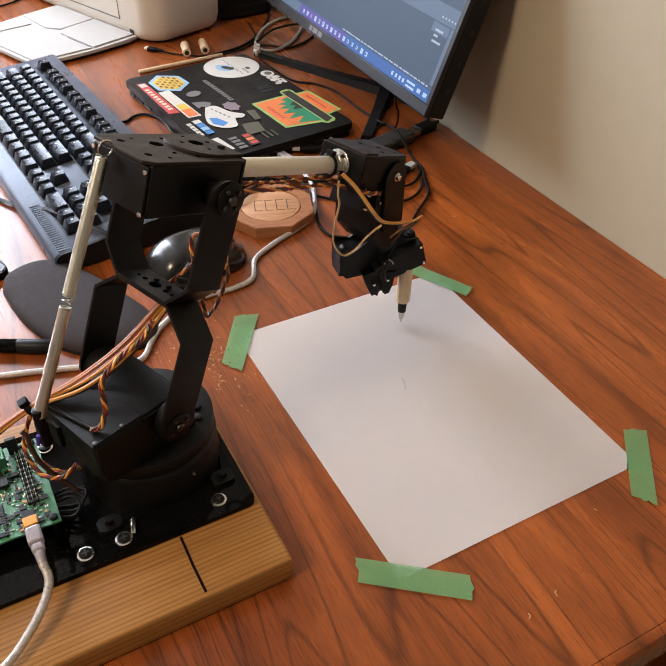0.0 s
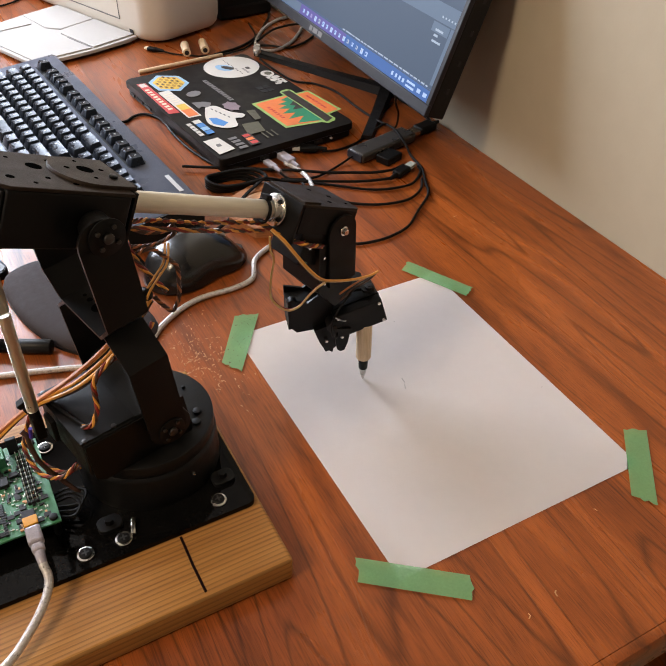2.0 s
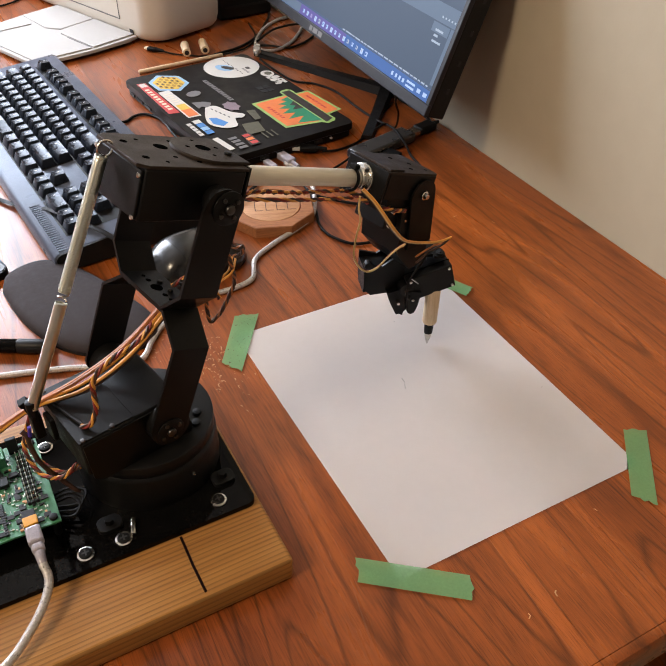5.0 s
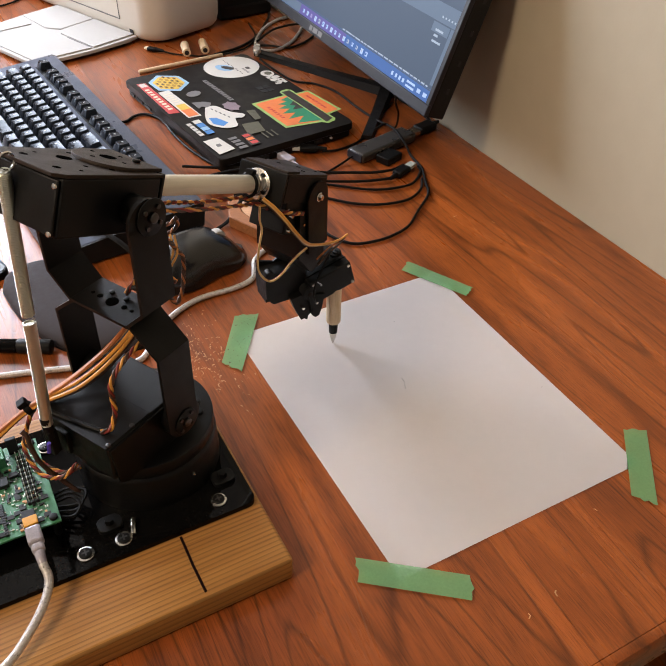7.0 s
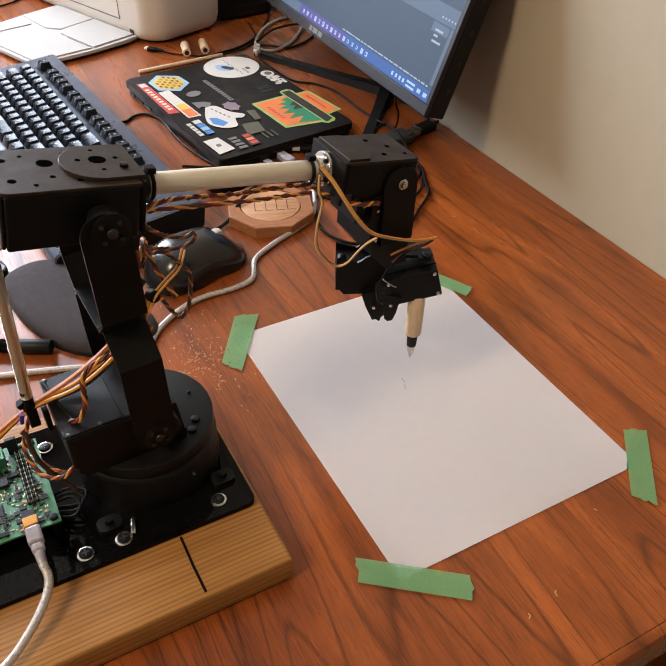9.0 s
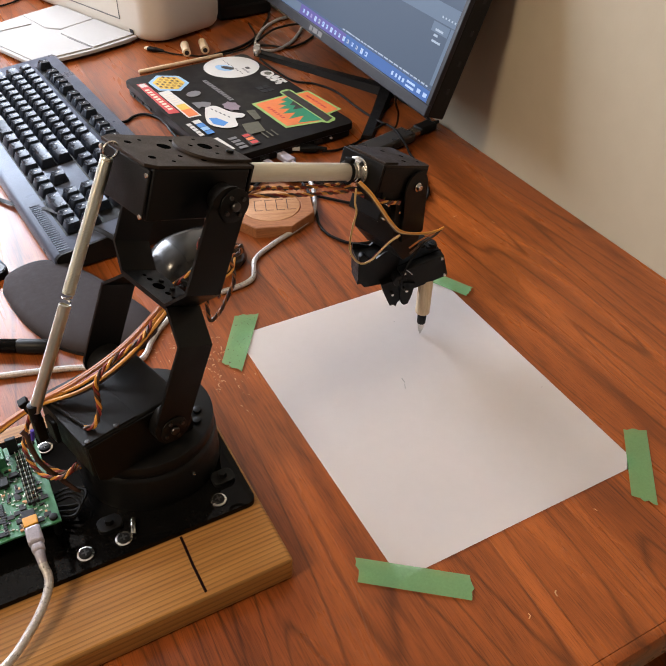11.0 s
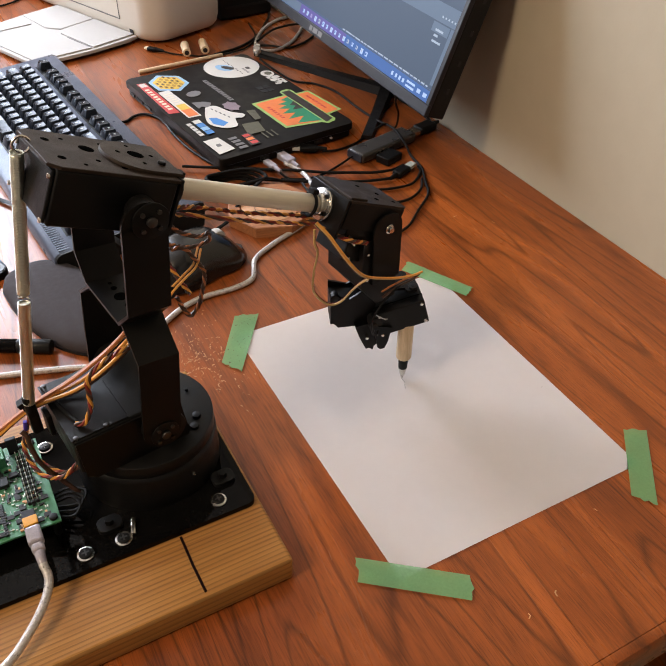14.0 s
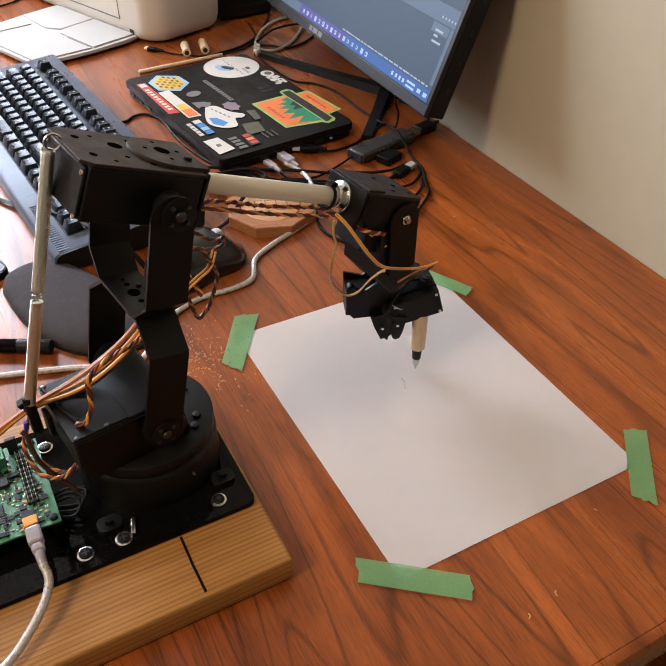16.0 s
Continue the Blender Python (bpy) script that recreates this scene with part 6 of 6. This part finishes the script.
    cable("keyboard_cable", [(0.0150, 0.7450, 0.012), (0.0300, 0.7470, 0.006), (0.0410, 0.7526, z), (0.0539, 0.7625, z), (0.0692, 0.7641, z), (0.0806, 0.7497, z), (0.0853, 0.7283, z), (0.0849, 0.6917, z), (0.0873, 0.6516, z), (0.0922, 0.6223, z), (0.0980, 0.5995, z), (0.1040, 0.5800, z), (0.1080, 0.5600, z)], 0.0024, "cable", "black keyboard cable running beside the laptop")
    cable("mouse_cable", [(0.1560, 0.5160, 0.004), (0.1350, 0.5100, 0.014), (0.1140, 0.4950, 0.0155), (0.0900, 0.4750, 0.0155), (0.0700, 0.4600, 0.006), (0.0540, 0.4520, 0.003), (0.0300, 0.4450, 0.003), (0.0050, 0.4440, 0.003)], 0.0030, "cable", "flat black cable lying over the coaster", flat=0.5)
    cable("flat_cable", [(-0.1700, 0.6600, 0.003), (-0.1455, 0.6163, 0.003), (-0.1248, 0.5806, 0.008), (-0.1050, 0.5300, 0.026), (-0.0850, 0.4850, 0.031), (-0.0650, 0.4500, 0.030), (-0.0500, 0.4250, 0.020), (-0.0400, 0.4100, 0.004)], 0.0042, "cable", "flat black cable over the keyboard's corner", flat=0.35)
    cable("micro_usb_cable", [(0.1640, 0.9780, 0.004), (0.1800, 0.9580, z), (0.2000, 0.9420, z), (0.2200, 0.9300, z), (0.2600, 0.9250, z), (0.3000, 0.9400, z), (0.3300, 0.9800, z), (0.3450, 1.0400, z)], 0.0018, "cable", "thin black cable with a small plug")
    plug("micro_usb_plug", pose(0.1500, 0.9950, 0.001, 0, 0, 130), 0.016, 0.0045, 0.0055, 0.006, "cable", "s_cream", "small black plug with a bright tip")
    cable("grey_cable", [(0.4180, 0.9800, 0.003), (0.3771, 0.9311, 0.003), (0.3374, 0.9047, 0.003), (0.3129, 0.9120, 0.003), (0.3155, 0.9446, 0.003), (0.3523, 0.9991, 0.003), (0.3936, 1.0326, 0.003), (0.4180, 1.0400, 0.003)], 0.0028, "cable_grey", "pale grey cable bent in a loose loop")
    cable("tangled_cable", c((0.2373, 0.9294), (0.2824, 0.9413), (0.3264, 0.9727), (0.3666, 1.0234), (0.4050, 1.0900), (0.4180, 1.2000)), 0.0026, "cable", "black cable running towards the wall")
    cable("tangled_cable", [(x, y, 0.007) for x, y in ((0.3173, 0.9420), (0.3607, 0.9794), (0.3978, 0.9900), (0.4190, 0.9879))], 0.0024, "cable", "black cable in a loose tangle")
    cable("tangled_cable", c((0.3200, 0.9350), (0.3354, 0.9250), (0.3572, 0.9063), (0.3896, 0.9169), (0.4180, 0.9377)), 0.0024, "cable", "black cable in a loose tangle")
    cable("monitor_lead", [(0.3380, 0.5460, 0.0900), (0.3300, 0.5430, 0.0600), (0.3425, 0.5526, 0.0350), (0.3522, 0.5724, 0.0060), (0.3350, 0.5709, 0.0150), (0.3159, 0.5663, 0.0130)], 0.0018, "cable", "thin black lead hanging from the monitor")
    plug("grey_plug", pose(0.3010, 0.9060, 0.0085, 0, 0, 65), 0.022, 0.0060, 0.0065, 0.010, "cable_grey", "steel", "small grey plug lying on the stand's leg")
    cable("wall_cable", [(0.0200, 1.4200, z), (0.0300, 1.3700, z), (0.0100, 1.3300, z), (-0.0400, 1.3050, z), (-0.1000, 1.3000, z)], 0.0022, "cable", "thin black cable behind the printer tray")


# ---------------------------------------------------------------- wood dust
def build_dust():
    rnd = random.Random(11)
    bm = bmesh.new()

    def crumb(bm, x, y, z, s):
        a = rnd.uniform(0, math.pi)
        l, w = s * rnd.uniform(0.6, 2.2), s * rnd.uniform(0.25, 0.5)
        c, n = math.cos(a), math.sin(a)
        k = rnd.uniform(-0.5, 0.5)
        vs = [bm.verts.new((x + c * u - n * (v + k * abs(u)), y + n * u + c * (v + k * abs(u)), z + h)) for u, v, h in ((-l, -w, 0), (0, -w, s * 0.5), (l, -w, 0), (l, w, s * 0.1), (0, w, s * 0.7), (-l, w, 0.0))]
        bm.faces.new((vs[0], vs[1], vs[4], vs[5]))
        bm.faces.new((vs[1], vs[2], vs[3], vs[4]))

    for k in range(230):
        x, y = rnd.gauss(-0.040, 0.020), rnd.gauss(0.262, 0.034)
        if math.hypot(x - BASE[0], y - BASE[1]) < 0.064 or x < -0.10 or (x > 0.0 and y < 0.279) or y > 0.36:
            continue
        if x < -0.0625 and y < 0.2365:
            continue
        crumb(bm, x, y, 0.0003, rnd.uniform(0.0004, 0.0011))
    for k in range(36):
        crumb(bm, -0.046 + rnd.gauss(0, 0.006), 0.272 + rnd.gauss(0, 0.006), 0.0004, rnd.uniform(0.0003, 0.0009))
    for x, y in ((0.085, -0.055), (0.1560, -0.0170), (0.060, -0.060), (0.30, 0.36), (0.33, 0.33), (0.28, 0.40)):
        crumb(bm, x, y, 0.0003, 0.0011)
    tagged(part("wood_dust", bm, M["dust"], smooth=False), "scattered pale wood shavings on the desk", "shavings", kind="stuff")
    bm2 = bmesh.new()
    for k in range(34):
        t, s = rnd.random(), rnd.random()
        x = -0.0180 + (0.0200 - -0.0180) * t + (s - 0.5) * 0.014
        y = 0.2460 + (0.3000 - 0.2460) * t - (s - 0.5) * 0.010
        crumb(bm2, x, y, 0.00195, rnd.uniform(0.0003, 0.0007))
    tagged(part("tape_dust", bm2, M["brown"], smooth=False), "dark dust specks on the green tape", "dust", kind="stuff")


build_keyboard()
build_laptop()
build_monitor()
build_printer()
build_small_things()
build_cables()
build_dust()

# ---------------------------------------------------------------- motion of the arm
# seconds, turn of the base, rise of the upper arm, rise of the forearm, tilt of the hand (degrees)
ARM_A = [(0.0, 20.4, 65.8, -19.7, 0.4), (0.5, 27.4, 71.1, -21.3, -0.2), (1.0, 29.6, 83.1, -23.5, -0.5), (1.5, 24.6, 94.0, -23.9, 0.7),
         (2.0, 13.7, 95.7, -23.9, 1.6), (2.5, 9.8, 91.3, -24.0, 1.4), (3.0, 3.0, 84.7, -24.0, 2.5), (3.25, 2.2, 91.4, -10.0, -0.4),
         (3.42, 1.2, 105.8, -0.6, 0.3), (3.58, 1.2, 105.8, -0.6, 0.3), (3.74, 2.2, 91.4, -10.0, -0.4), (3.92, 2.5, 85.3, -23.9, 2.3),
         (4.0, 2.5, 85.3, -23.9, 2.3), (4.2, 8.0, 83.5, -23.6, 1.5), (4.45, 8.0, 77.0, -22.6, 1.2), (4.74, 10.0, 70.8, -21.1, 0.8)]
ARM_B = [(5.0, 12.6, 66.8, -20.0, 0.5), (5.25, 15.5, 65.1, -19.5, 0.4), (5.65, 20.3, 65.5, -19.6, 0.4), (6.3, 26.8, 71.3, -21.4, -0.2),
         (6.5, 28.6, 76.8, -22.6, -0.3), (7.0, 28.1, 89.4, -23.9, -0.1), (7.5, 19.1, 96.0, -23.7, 1.3), (8.0, 9.6, 91.7, -24.0, 1.8),
         (8.5, 7.0, 84.8, -23.9, 1.9), (8.75, 3.0, 84.7, -24.0, 2.3), (9.0, 2.6, 91.4, -10.0, -0.4), (9.17, 1.2, 105.8, -0.6, 0.3), (9.33, 1.2, 105.8, -0.6, 0.3),
         (9.5, 2.2, 91.4, -10.0, -0.4), (9.68, 2.5, 85.3, -23.9, 2.3), (9.75, 2.5, 85.3, -23.9, 2.3), (9.95, 8.0, 83.5, -23.6, 1.5)]
ARM_C = [(10.2, 8.0, 77.0, -22.6, 1.2), (10.5, 10.0, 70.8, -21.1, 0.8), (10.76, 12.6, 66.8, -20.0, 0.5), (11.0, 15.5, 65.1, -19.5, 0.4),
         (11.3, 20.1, 66.0, -19.5, 0.4), (11.5, 21.2, 66.5, -19.8, 0.3), (12.0, 27.0, 71.2, -21.2, -0.4), (12.5, 29.4, 82.9, -23.4, -0.5),
         (13.0, 24.2, 94.0, -23.8, 0.4), (13.5, 13.9, 95.6, -23.8, 1.6), (14.0, 7.8, 84.7, -23.7, 1.5), (14.5, 2.8, 84.9, -23.2, -1.1),
         (14.72, 2.2, 91.4, -10.0, -0.4), (14.9, 0.6, 106.1, -0.4, 0.3), (15.05, 0.6, 106.1, -0.4, 0.3), (15.22, 2.2, 91.4, -10.0, -0.4),
         (15.4, 2.4, 85.2, -23.9, 2.6), (15.5, 2.4, 85.2, -23.9, 2.6), (15.75, 8.0, 83.0, -23.5, 1.6), (16.0, 8.4, 78.5, -22.9, 1.5)]


def joint_angles(t, keys):
    """The four angles at t: gliding, with no overshoot."""
    k = max(i for i in range(len(keys) - 1) if keys[i][0] <= t + 1e-6)
    a, b = keys[k], keys[k + 1]
    h = b[0] - a[0]

    def slope(i, c):
        if i == 0 or i == len(keys) - 1:
            return 0.0
        l = (keys[i][c] - keys[i - 1][c]) / (keys[i][0] - keys[i - 1][0])
        r = (keys[i + 1][c] - keys[i][c]) / (keys[i + 1][0] - keys[i][0])
        return 0.0 if l * r <= 0 else 2 * l * r / (l + r)

    s = (t - a[0]) / h
    out = []
    for c in range(1, 5):
        m0, m1 = slope(k, c) * h, slope(k + 1, c) * h
        out.append((2 * s ** 3 - 3 * s * s + 1) * a[c] + (s ** 3 - 2 * s * s + s) * m0 + (3 * s * s - 2 * s ** 3) * b[c] + (s ** 3 - s * s) * m1)
    return [radians(v) for v in out]


def aim(a, b, axis):
    """A pose at a with the named axis towards b."""
    d = (b - a).normalized()
    z = Vector((0, 0, 1)) if axis == "X" else Vector((0, 1, 0))
    if axis == "X":
        y = z.cross(d).normalized()
        cols = (d, y, d.cross(y))
    else:
        x = z.cross(d).normalized()
        cols = (x, d.cross(x), d)
    return Matrix.Translation(a) @ Matrix(cols).transposed().to_4x4()


def motions():
    keys = ARM_A + ARM_B + ARM_C
    rows = {ob: [] for ob in (TURNTABLE, UPPER_ARM, FOREARM, HAND, SPRING_UP, SPRING_LOW, BUNDLE)}
    for i in range(161):
        t = i / 10
        yaw, sh, fo, ha = joint_angles(t, keys)
        base = Matrix.Translation((0, 0, SHOULDER_Z)) @ Matrix.Rotation(yaw, 4, "Z")
        shoulder = base @ Matrix.Translation((OFFSET, 0, 0))
        ua = shoulder @ Matrix.Rotation(-sh, 4, "Y")
        elbow = ua @ Vector((UPPER, 0, 0))
        turn = Matrix.Rotation(yaw, 4, "Z")
        fa = Matrix.Translation(elbow) @ turn @ Matrix.Rotation(-fo, 4, "Y")
        hd = Matrix.Translation(fa @ Vector((FORE, 0, 0.0))) @ turn @ Matrix.Rotation(-ha, 4, "Y")
        top, foot = fa @ Vector((-0.0545, 0.0073, 0.0110)), base @ Vector((-0.066, 0.004, 0.024))
        for ob, m in ((TURNTABLE, base), (UPPER_ARM, ua), (FOREARM, fa), (HAND, hd), (SPRING_UP, aim(top, foot, "Z")), (SPRING_LOW, aim(foot, top, "Z")),
                      (BUNDLE, aim(BUNDLE_A, ua @ Vector((0.054, -0.002, -0.002)), "X"))):
            rows[ob].append((t, m))
    for ob, r in rows.items():
        walk(ob, r)


motions()
